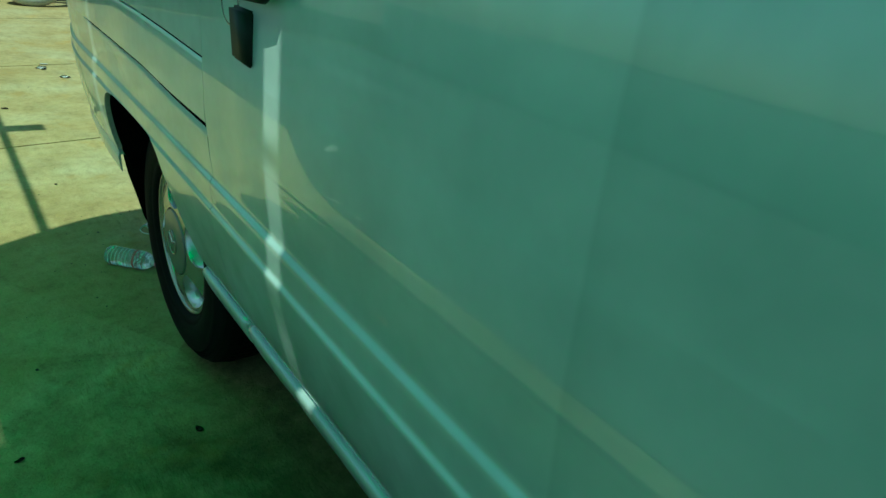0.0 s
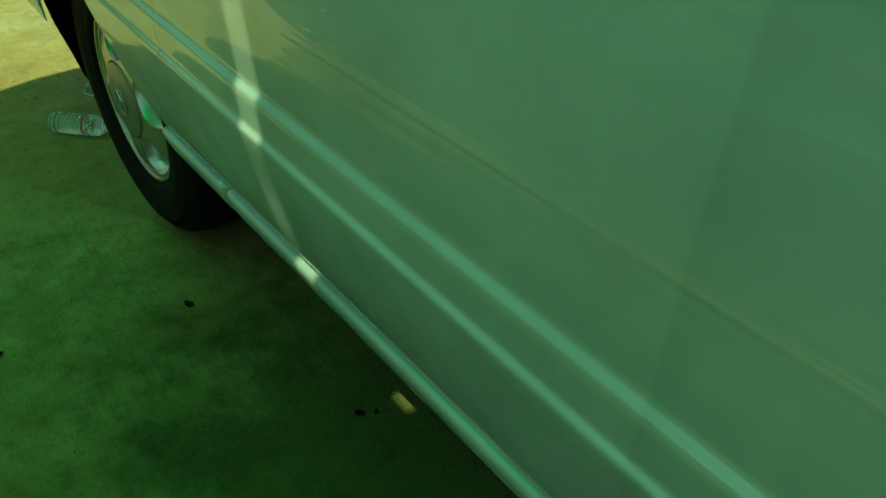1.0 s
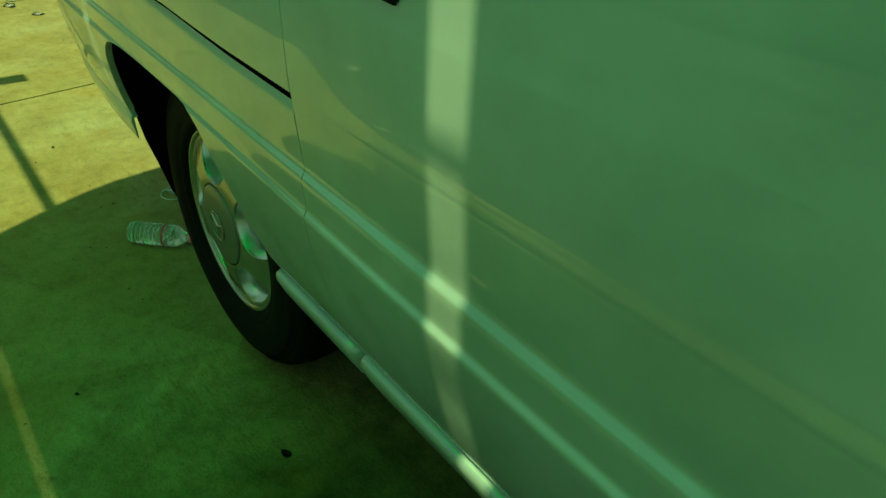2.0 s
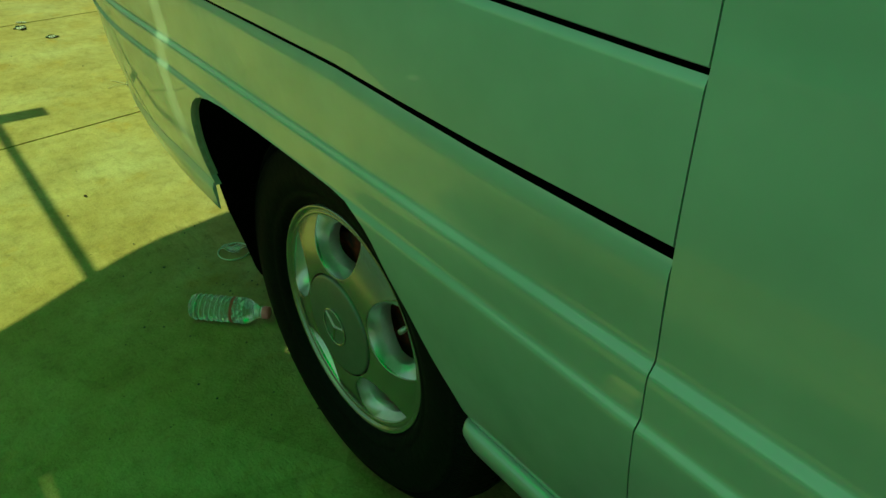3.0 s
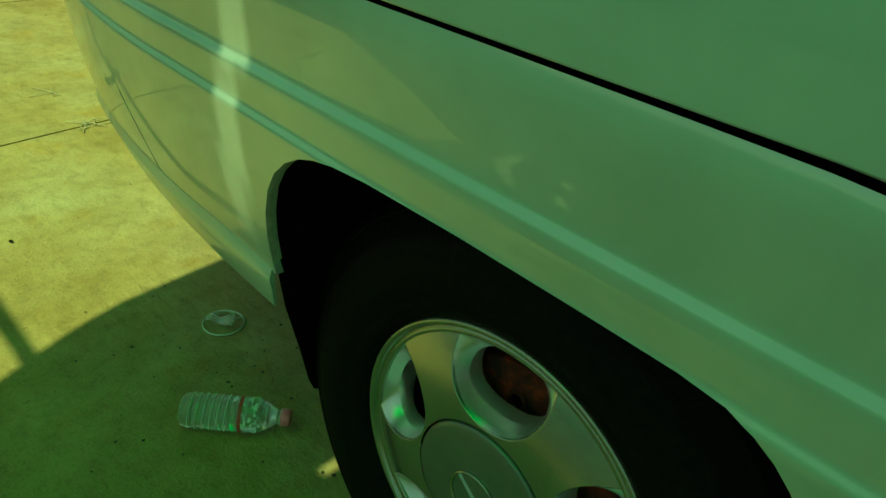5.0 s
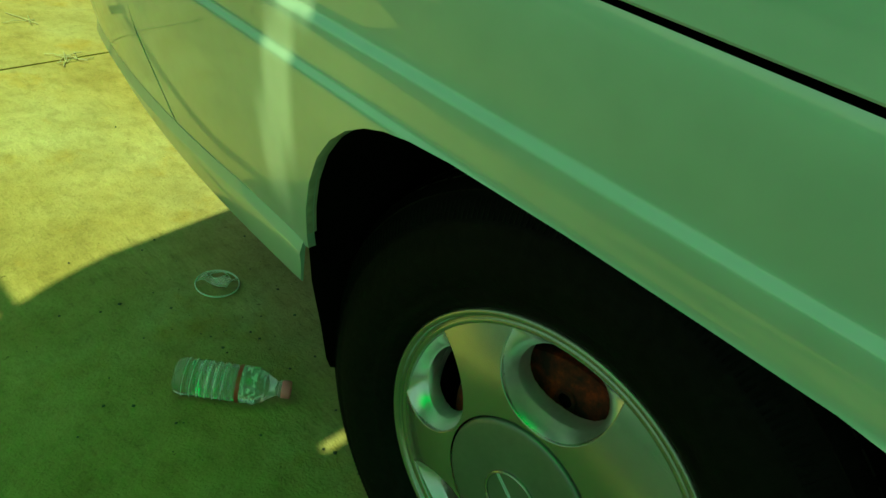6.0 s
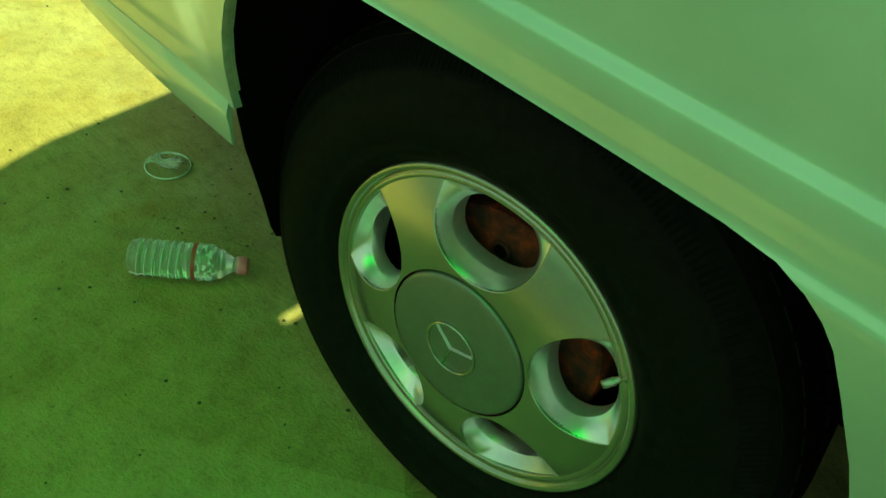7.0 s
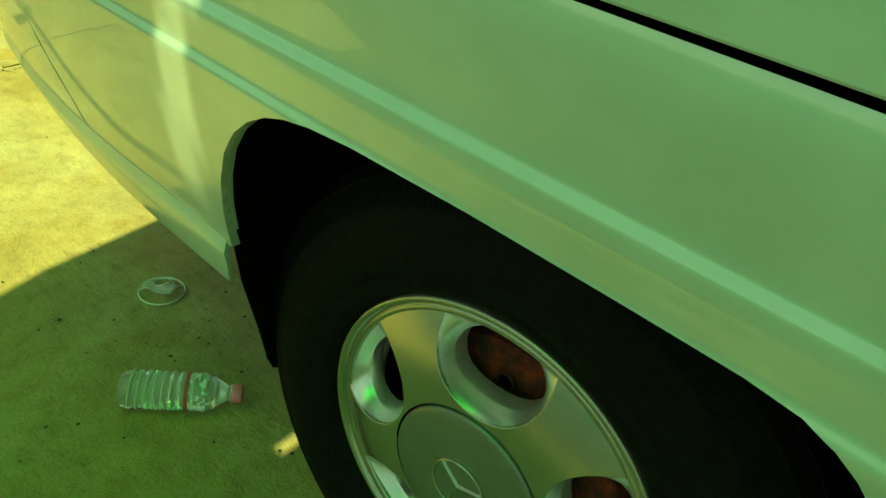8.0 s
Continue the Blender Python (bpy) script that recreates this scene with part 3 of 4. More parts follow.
def rail_depth(x):
    return float(np.interp(x, [-0.35, -0.29, -0.05, 0.14, 0.28], [0, 0.50, 0.56, 0.80, 1.0]))


xs = sorted(set([round(v, 5) for v in spread(-1.15, SEAM_REAR - 0.0006, 0.015) + [SEAM_REAR + 0.0006] + spread(SEAM_REAR + 0.001, -0.32, 0.03) + arch_x + spread(-0.302, -0.14, 0.004) + spread(-0.14, 0.2, 0.03)
                + spread(0.2, 0.352, 0.005) + [0.3525] + spread(0.36, SEAM_DOOR - 0.0006, 0.03)]))
quarter = sharp(part("quarter_panel", panel(xs, quarter_low, groove=rail_depth), [PAINT, LINER_SHADE], van, "silver rear quarter panel with a wheel arch and sliding-door rail"), 32)
# turned-in lip of the wheel arch, and the flared skirt behind it
bm = bmesh.new()
prev = None
for x in [v for v in xs if -0.2895 <= v <= arch_x[-1]]:
    z = float(np.interp(x, arch_x, arch_z))
    y = panel_y(x, z)
    ring = [bm.verts.new((x, y + d, z + h)) for d, h in ((0.0005, 0.0004), (0.0012, -0.0002), (0.0060, -0.0002), (0.0125, 0.0004))]
    if prev:
        for k in range(3):
            bm.faces.new((prev[k], prev[k + 1], ring[k + 1], ring[k]))
    prev = ring
# the lip has a paler colour than the panel
part("arch_lip", bm, LIP, van, "pale grey inner lip of the wheel arch")
bm = bmesh.new()
prev = None
for x in spread(-1.05, -0.2975, 0.012):
    top, low = skirt_top(x), skirt_low(x)
    y = flank_y(top)
    out = 0.0032 * min(1.0, (x + 1.1) / 0.4)
    ring = [bm.verts.new(wrap(x, y + d, z)) for d, z in ((0.003, top + 0.001), (-0.0004, top), (-out * 0.5, top - 0.0055), (-out, top - 0.0125), (-out - 0.0004, top - 0.0150), (-out + 0.0025, (top + low) / 2), (0.002, low + 0.003), (0.004, low), (0.005, low + 0.001))]
    if prev:
        for k in range(8):
            bm.faces.new((prev[k], prev[k + 1], ring[k + 1], ring[k]))
    prev = ring
bm.faces.new(prev)
sharp(part("rear_skirt", bm, PAINT, van), 40)

door_xs = spread(SEAM_DOOR + 0.0006, SEAM_FRONT - 0.0025, 0.04)
door = sharp(part("sliding_door", panel(door_xs, lambda x: 0.424), [PAINT, LINER_SHADE], van, "silver sliding door with two raised lines"), 38)
sharp(part("front_panel", panel(spread(SEAM_FRONT + 0.0025, NOSE, 0.06), lambda x: 0.424), [PAINT, LINER_SHADE], van), 38)
bumper_xs = spread(-1.17, SEAM_REAR - 0.0036, 0.015)
bumper = sharp(part("rear_bumper", panel(bumper_xs, skirt_top, high=0.672, proud=0.0005, rows=SMOOTH), PAINT, van, "silver plastic rear bumper corner"), 38)
# dark backing behind the panel gaps
part("seam_backing", box(bmesh.new(), -0.645, -0.54, -0.028, -0.020, 0.50, 0.668), GAP, van, smooth=False)
for sx in (SEAM_DOOR, SEAM_FRONT):
    part("seam_backing", box(bmesh.new(), sx - 0.03, sx + 0.03, -0.055, -0.045, 0.6, 1.14), GAP, van, smooth=False)
    part("seam_backing", box(bmesh.new(), sx - 0.03, sx + 0.03, -0.010, 0.0, 0.4, 0.6), GAP, van, smooth=False)


# sills: a rounded ledge under the panels
def sill(x0, x1):
    prof = [(-0.012, 0.4255), (-0.030, 0.4250), (-0.0365, 0.4215), (-0.0385, 0.4150), (-0.0370, 0.4060), (-0.0260, 0.3800), (-0.0190, 0.3660), (-0.0140, 0.3610), (-0.004, 0.3590), (0.05, 0.3590), (0.05, 0.4255)]
    bm = bmesh.new()
    cols = []
    for x in [x0, x0 + 0.004, x0 + 0.012] + spread(x0 + 0.03, x1 - 0.03, 0.12) + [x1 - 0.012, x1 - 0.004, x1]:
        e = min(x - x0, x1 - x)
        t = 1 - max(0, 1 - e / 0.014) ** 2
        cols.append([bm.verts.new((x, 0.01 + (y - 0.01) * (0.62 + 0.38 * t) if y < 0.02 else y, 0.392 + (z - 0.392) * (0.7 + 0.3 * t))) for y, z in prof])
    for a, b in zip(cols, cols[1:]):
        for k in range(len(prof)):
            bm.faces.new((a[k], a[(k + 1) % len(prof)], b[(k + 1) % len(prof)], b[k]))
    bm.faces.new(cols[0])
    bm.faces.new(cols[-1][::-1])
    return bm


part("sill", sill(0.330, 0.5735), PAINT, van)
part("sill", sill(0.5775, NOSE - 0.6), PAINT, van)

# door handle: black plate and grip
bm = box(bmesh.new(), 0.694, 0.752, -0.1005, -0.088, 0.922, 0.990, 0.003)
for v in bm.verts:                      # the plate's foot is cut askew, its top leans out to the grip
    if v.co.z < 0.93:
        v.co.z -= (v.co.x - 0.729) * 0.05
    if v.co.z > 0.96 and v.co.y < -0.10:
        v.co.y -= 0.004
handle = part("door_handle", bm, BLACK, door, "black plastic handle")
bm = bmesh.new()
prev = None
for k in range(13):
    t = k / 12
    r = 0.0135 * min(1.0, 0.25 + 2.2 * math.sin(math.pi * min(t, 1 - t)) ** 0.6)
    c = Vector((0.690 + 0.145 * t, -0.108 - 0.008 * math.sin(math.pi * t), 1.016 + 0.006 * t))
    ring = [bm.verts.new((c.x, c.y + 0.75 * r * math.cos(a), c.z + r * math.sin(a))) for a in [2 * math.pi * n / 14 for n in range(14)]]
    if prev:
        for n in range(14):
            bm.faces.new((prev[n], prev[(n + 1) % 14], ring[(n + 1) % 14], ring[n]))
    else:
        bm.faces.new(ring[::-1])
    prev = ring
bm.faces.new(prev)
part("handle_grip", bm, BLACK, handle)
bm = bmesh.new()
lathe(bm, [(0.0005, -0.0905), (0.018, -0.0908), (0.026, -0.0925), (0.030, -0.0950), (0.033, -0.0935), (0.034, -0.088)], (0.672, 0, 0.992), 40)
part("handle_cup", bm, ALLOY, handle, "pale round cup behind the handle")

# body shell above the belt line and on the far side
bm = bmesh.new()
REAR_X = wrap(-1.2, 0, 0)[0]
prof = [(-0.078, 1.15), (-0.05, 1.30), (-0.005, 1.62), (0.03, 1.86), (0.09, 1.97), (0.25, 2.02), (0.78, 2.04)]
prof = prof + [(WIDTH - y, z) for y, z in prof[-2::-1]] + [(WIDTH + 0.09, 0.85), (WIDTH + 0.07, 0.60), (WIDTH + 0.02, 0.42)]
cols = []
for x, inset in [(REAR_X, 0.20), (REAR_X + 0.05, 0.12), (REAR_X + 0.15, 0.07), (REAR_X + 0.28, 0.025), (REAR_X + 0.45, 0.0)] + [(v, 0.0) for v in spread(REAR_X + 0.7, 2.9, 0.4)] + [(3.2, 0.0), (3.55, 0.02), (3.95, 0.05)]:
    col = []
    for y, z in prof:
        drop = 0.0 if x < 3.0 else (x - 3.0) * 0.75 * max(0, (z - 1.15) / 0.9)
        yy = WIDTH / 2 + (y - WIDTH / 2) * (1 - inset / 0.9)
        col.append(bm.verts.new((x, yy, z - drop)))
    cols.append(col)
for a, b in zip(cols, cols[1:]):
    for k in range(len(prof) - 1):
        bm.faces.new((a[k], a[k + 1], b[k + 1], b[k]))
roof_shell = sharp(part("roof_shell", bm, PAINT, van))
part("tailgate", box(bmesh.new(), REAR_X + 0.02, REAR_X + 0.06, 0.17, WIDTH - 0.14, 0.45, 1.9, 0.01), PAINT, van, smooth=False)
part("nose_panel", box(bmesh.new(), NOSE - 0.06, NOSE - 0.001, -0.06, WIDTH + 0.06, 0.42, 1.22, 0.02), PAINT, van, smooth=False)
bm = bmesh.new()
vs = [bm.verts.new(p) for p in ((NOSE, 0.02, 1.17), (NOSE, WIDTH - 0.02, 1.17), (3.12, WIDTH - 0.12, 1.90), (3.12, 0.12, 1.90))]
bmesh.ops.solidify(bm, geom=[bm.faces.new(vs)], thickness=0.006)
part("windscreen", bm, GLASS, van, smooth=False)
for x0, x1 in ((-0.55, 0.52), (0.66, 1.52), (1.72, 2.9)):
    for side in (0, 1):
        bm = bmesh.new()
        pts = [(x0, -0.058, 1.28), (x1, -0.058, 1.28), (x1, -0.008, 1.64), (x0, -0.008, 1.64)]
        vs = [bm.verts.new((x, (WIDTH - y) if side else y, z)) for x, y, z in pts]
        bmesh.ops.solidify(bm, geom=[bm.faces.new(vs)], thickness=0.004)
        part("window", bm, GLASS, van, "dark side window", smooth=False)
# floor, out of view, that blocks light, and dark wheel housing
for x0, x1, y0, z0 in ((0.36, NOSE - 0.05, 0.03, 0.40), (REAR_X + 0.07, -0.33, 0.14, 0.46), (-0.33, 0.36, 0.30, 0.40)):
    part("floor_pan", box(bmesh.new(), x0, x1, y0, WIDTH - y0, z0, z0 + 0.06), LINER_SHADE, van, smooth=False)
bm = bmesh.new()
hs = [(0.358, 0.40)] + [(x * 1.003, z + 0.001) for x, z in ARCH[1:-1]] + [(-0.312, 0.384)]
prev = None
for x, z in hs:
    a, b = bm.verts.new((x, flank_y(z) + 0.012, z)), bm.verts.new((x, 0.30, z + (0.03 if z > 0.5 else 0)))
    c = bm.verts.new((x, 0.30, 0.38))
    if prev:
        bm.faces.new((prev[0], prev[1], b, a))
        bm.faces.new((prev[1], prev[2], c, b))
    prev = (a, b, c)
part("wheel_housing", bm, LINER_SHADE, van, "black wheel housing")

# unseen blocks added under the van to keep light off the ground
for y in (0.34, WIDTH - 0.46):
    part("light_block_rail", box(bmesh.new(), REAR_X + 0.12, NOSE - 0.10, y, y + 0.12, 0.235, 0.399, 0.008), LINER_SHADE, van, smooth=False)
part("light_block_box", box(bmesh.new(), 0.62, 1.75, 0.47, 1.05, 0.20, 0.399, 0.03), LINER_SHADE, van, smooth=False)

# mud flap with its screw
bm = bmesh.new()
outer = [(-0.044, 0.540), (-0.042, 0.496), (-0.038, 0.450), (-0.031, 0.405), (-0.012, 0.330), (0.000, 0.275), (0.008, 0.255), (0.022, 0.246)]
inner = [(0.230, z) for _, z in outer]
rows_ = []
for (yo, zo), (yi, zi) in zip(outer, inner):
    bow = -0.302 + 0.012 * (0.5 - zo) / 0.25
    rows_.append([bm.verts.new((bow, yo, zo)), bm.verts.new((bow + 0.002, (yo + yi) / 2, zo)), bm.verts.new((bow, yi, zi))])
fs = []
for a, b in zip(rows_, rows_[1:]):
    for k in range(2):
        fs.append(bm.faces.new((a[k], a[k + 1], b[k + 1], b[k])))
bmesh.ops.solidify(bm, geom=fs, thickness=0.007)
flap = part("mud_flap", bm, FLAP, van, "black rubber mud flap")
bm = bmesh.new()
lathe(bm, [(0.0005, -0.0285), (0.005, -0.028), (0.006, -0.025), (0.006, -0.012), (0.0005, -0.012)], (-0.296, 0, 0.492), 16)
part("screw", bm, STEEL, flap)

# ---- wheel ----
HUB = (0.0015, 0.0, 0.324)


def build_wheel(root):
    """One wheel round the hub; the tyre is the part, with rim, cap, drum and valve on it."""
    bm = bmesh.new()
    # tread and sidewalls: radius, place along the axle
    prof = [(0.189, 0.032), (0.194, 0.0205), (0.198, 0.0145), (0.204, 0.0090), (0.212, 0.0055), (0.216, 0.0060), (0.219, 0.0040), (0.235, -0.0010), (0.252, -0.0020), (0.268, 0.0010), (0.276, 0.0040), (0.279, 0.0034), (0.283, 0.0060),
            (0.294, 0.0125), (0.302, 0.0185), (0.307, 0.0220), (0.3085, 0.0215), (0.314, 0.0290), (0.3195, 0.0380), (0.3225, 0.050), (0.3240, 0.075), (0.3242, 0.100), (0.3240, 0.125), (0.3225, 0.150),
            (0.316, 0.168), (0.300, 0.185), (0.26, 0.20), (0.21, 0.19), (0.189, 0.180)]
    steps = 160
    rings = lathe(bm, prof, HUB, steps)
    for ring in rings:
        for v in ring:
            if v.co.z < 0.004:
                v.co.z = 0.002
    tyre = sharp(part("tyre", bm, RUBBER, root, "worn black rubber tyre"), 50)
    # tread blocks round the shoulder
    bm = bmesh.new()
    for k in range(72):
        th = 2 * math.pi * k / 72
        for r, y0, y1, w in ((0.3225, 0.036, 0.064, 0.010), (0.3245, 0.070, 0.098, 0.011), (0.3245, 0.104, 0.130, 0.011)):
            c, s = math.cos(th + (0.02 if y0 > 0.06 else 0)), math.sin(th + (0.02 if y0 > 0.06 else 0))
            if HUB[2] + r * s < 0.02:
                continue
            vs = []
            for dr in (-0.006, 0.0032):
                for dy, dt in ((y0, -w), (y1, -w), (y1, w), (y0, w)):
                    rr = r + dr - (0.006 if (dr > 0 and dy == 0.036) else 0)
                    vs.append(bm.verts.new((HUB[0] + rr * c - dt * s, HUB[1] + dy, HUB[2] + rr * s + dt * c)))
            for f in ((4, 5, 6, 7), (0, 1, 5, 4), (1, 2, 6, 5), (2, 3, 7, 6), (3, 0, 4, 7)):
                bm.faces.new([vs[i] for i in f])
    # fine serrations on the bulge of the sidewall
    for k in range(300):
        th = 2 * math.pi * k / 300
        c, s = math.cos(th), math.sin(th)
        if HUB[2] + 0.30 * s < 0.02:
            continue
        vs = [bm.verts.new((HUB[0] + r * c - dt * s, HUB[1] + y, HUB[2] + r * s + dt * c)) for r, y in ((0.2845, 0.0066), (0.3015, 0.0178)) for dt, dy in ((-0.0016, 0), (0.0016, 0))]
        top = [bm.verts.new((HUB[0] + r * c, HUB[1] + y - 0.0012, HUB[2] + r * s)) for r, y in ((0.2850, 0.0066), (0.3010, 0.0178))]
        bm.faces.new((vs[0], top[0], top[1], vs[2]))
        bm.faces.new((top[0], vs[1], vs[3], top[1]))
    part("tread", bm, RUBBER, tyre, smooth=False)

    # rim face: five scooped windows between five spokes
    def face_y(r):
        return 0.0035 + 0.0195 * max(0, (r - 0.088) / 0.09) ** 2.1

    WINDOW_R, WINDOW_H = 0.1320, 0.0332

    def shape(r, th):
        """How far a place lies inside the scoop (f) and the window (h); 1 is the edge."""
        best = (9, 9)
        for c in (22, 94, 166, 238, 310):
            d = (th - radians(c) + math.pi) % (2 * math.pi) - math.pi
            if abs(d) > 0.9:
                continue
            u, v = r * math.sin(d), r * math.cos(d)
            # a trough that runs out to the rim's edge, and the window in its floor
            f = max(math.hypot(u / 0.0612, min(0.0, v - 0.155) / 0.0655), 1 - (0.1772 - r) / 0.032)
            h = (abs(u / 0.0485) ** 2.1 + abs((v - WINDOW_R) / WINDOW_H) ** 2.1) ** (1 / 2.1)
            if f < best[0]:
                best = (f, h)
        return best

    n_t, radii = 1400, [0.0868 + 0.0902 * k / 130 for k in range(131)]
    bm = bmesh.new()
    marks = [[shape(r, 2 * math.pi * k / n_t) for k in range(n_t)] for r in radii]
    inside = np.array([[f for f, h in row] for row in marks])
    window = np.array([[h for f, h in row] for row in marks])
    sink = (1 - inside) / ((1 - inside).clip(0) + (window - 1).clip(0) * 1.05 + 1e-6)
    sink = np.where(inside < 1, np.where(sink < 1, sink, 1.0), 0.0)
    for _ in range(9):                  # the scoops flow softly into their windows
        soft = (np.roll(sink, 1, 1) + np.roll(sink, -1, 1) + np.pad(sink, ((1, 0), (0, 0)), "edge")[:-1] + np.pad(sink, ((0, 1), (0, 0)), "edge")[1:]) / 4
        sink = np.where(inside < 0.985, soft, sink)
    grid = []
    for n, r in enumerate(radii):
        ring = []
        for k in range(n_t):
            th = 2 * math.pi * k / n_t
            f, h = marks[n][k]
            y = face_y(r) + 0.0235 * float(sink[n, k])
            ring.append((bm.verts.new((HUB[0] + r * math.cos(th), HUB[1] + y, HUB[2] + r * math.sin(th))), h, f))
        grid.append(ring)
    for a, b in zip(grid, grid[1:]):
        for k in range(n_t):
            q = (a[k], a[(k + 1) % n_t], b[(k + 1) % n_t], b[k])
            if sum(v[1] < 1 for v in q) >= 3:
                continue
            face = bm.faces.new([v[0] for v in q])
            face.material_index = 1 if sum(v[2] < 0.985 for v in q) >= 3 else 0
    for v in [v for v in bm.verts if not v.link_faces]:
        bm.verts.remove(v)
    # smooth the edge of the windows and give it depth
    rim_edges = [e for e in bm.edges if len(e.link_faces) == 1 and all(0.09 < math.hypot(v.co.x - HUB[0], v.co.z - HUB[2]) < 0.1765 for v in e.verts)]
    for v in {v for e in rim_edges for v in e.verts}:
        x, z = v.co.x - HUB[0], v.co.z - HUB[2]
        c = radians(min((22, 94, 166, 238, 310), key=lambda c: abs((math.atan2(z, x) - radians(c) + math.pi) % (2 * math.pi) - math.pi)))
        side, out = z * math.cos(c) - x * math.sin(c), x * math.cos(c) + z * math.sin(c) - WINDOW_R
        k = (abs(side / 0.0485) ** 2.1 + abs(out / WINDOW_H) ** 2.1) ** (-1 / 2.1)
        side, out = side * k, WINDOW_R + out * k
        v.co.x, v.co.z = HUB[0] + out * math.cos(c) - side * math.sin(c), HUB[2] + out * math.sin(c) + side * math.cos(c)
    ret = bmesh.ops.extrude_edge_only(bm, edges=rim_edges)
    for v in ret["geom"]:
        if isinstance(v, bmesh.types.BMVert):
            v.co.y += 0.018
    rim = part("rim", bm, [ALLOY, ALLOY_CUT], root, "five-spoke silver alloy rim")
    rim = sharp(rim, 72)
    # outer well and lip of the rim
    bm = bmesh.new()
    lathe(bm, [(0.1735, 0.044), (0.1748, 0.0240), (0.1765, 0.0218), (0.1790, 0.0212), (0.1818, 0.0218), (0.1830, 0.0238), (0.1843, 0.0205), (0.1863, 0.0178), (0.1890, 0.0165), (0.1918, 0.0172), (0.1932, 0.0200), (0.1932, 0.0330)], HUB, 160)
    part("rim_lip", bm, ALLOY, rim)
    bm = bmesh.new()
    lathe(bm, [(0.1738, 0.034), (0.1715, 0.044), (0.1670, 0.054), (0.1640, 0.060), (0.1630, 0.066)], HUB, 96)
    part("well", bm, ALLOY_CUT, rim, "bright inner rim well")
    # rear of the same barrel: the shade inside put in as black
    bm = bmesh.new()
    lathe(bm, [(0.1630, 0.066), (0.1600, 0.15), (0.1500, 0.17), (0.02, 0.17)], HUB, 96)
    part("barrel", bm, LINER_SHADE, rim)
    # hub cap with a plain ring emblem
    bm = bmesh.new()
    lathe(bm, [(0.0845, 0.014), (0.0845, 0.0045), (0.0838, 0.0022), (0.0820, 0.0008), (0.079, 0.0), (0.060, -0.0018), (0.040, -0.0028), (0.020, -0.0033), (0.0004, -0.0034)], HUB, 128)
    cap = part("hub_cap", bm, CAPMAT, rim, "round silver-grey hub cap")
    bm = bmesh.new()
    lathe(bm, [(0.0320, -0.0015), (0.0318, -0.0052), (0.0305, -0.0060), (0.0292, -0.0052), (0.0288, -0.0015)], HUB, 64)
    for a in (141, 21, 261):
        c, s = math.cos(radians(a)), math.sin(radians(a))
        pts = [(0.0, -0.0030, -0.0028), (0.0, -0.0058, 0.0), (0.0, -0.0030, 0.0028)]
        base = [bm.verts.new((HUB[0] - s * w, HUB[1] + y, HUB[2] + c * w)) for _, y, w in pts]
        tip = [bm.verts.new((HUB[0] + 0.0295 * c - s * w * 0.45, HUB[1] + y, HUB[2] + 0.0295 * s + c * w * 0.45)) for _, y, w in pts]
        for k in range(2):
            bm.faces.new((base[k], base[k + 1], tip[k + 1], tip[k]))
    sharp(part("emblem", bm, ALLOY, rim, "plain raised ring emblem"), 30)
    # brake drum behind the windows
    bm = bmesh.new()
    lathe(bm, [(0.0005, 0.060), (0.126, 0.060), (0.134, 0.064), (0.136, 0.072), (0.136, 0.14)], HUB, 96)
    for a in (96.4,):
        lathe(bm, [(0.0125, 0.0585), (0.0115, 0.056), (0.0085, 0.0560), (0.0075, 0.0590)], (HUB[0] + 0.0946 * math.cos(radians(a)), 0, HUB[2] + 0.0946 * math.sin(radians(a))), 24)
    drum = sharp(part("brake_drum", bm, RUST, root, "rusty orange brake drum"), 40)
    # black disc that puts the hole's shade into the colour
    for a in (96.4,):
        bm = bmesh.new()
        lathe(bm, [(0.0078, 0.0578), (0.0005, 0.0582)], (HUB[0] + 0.0946 * math.cos(radians(a)), 0, HUB[2] + 0.0946 * math.sin(radians(a))), 20)
        part("bolt_hole", bm, LINER_SHADE, drum)
    # tyre valve
    bm = bmesh.new()
    lathe(bm, [(0.0005, 0.0), (0.0038, 0.0005), (0.0042, 0.004), (0.0042, 0.012), (0.0033, 0.0125), (0.0033, 0.020), (0.0045, 0.0210), (0.0045, 0.034)], (0, 0, 0), 18, axis="x")
    m = Matrix.Translation((0.145, 0.017, 0.324 + 0.074)) @ pose(0, 0, 0, 0, -52, 0) @ pose(0, 0, 0, 0, 0, 22)
    bmesh.ops.transform(bm, matrix=m, verts=bm.verts)
    part("valve", bm, STEEL, rim, "small steel tyre valve")


build_wheel(van)
for x, y in ((2.62, 0.0), (2.62, WIDTH - 0.2), (0.0, WIDTH - 0.2)):
    bm = bmesh.new()
    lathe(bm, [(0.02, 0.02), (0.18, 0.02), (0.19, 0.005), (0.26, 0.0), (0.30, 0.015), (0.322, 0.04), (0.322, 0.16), (0.30, 0.19), (0.02, 0.19)], (x, y, 0.322), 64)
    part("other_wheel", bm, RUBBER, van)

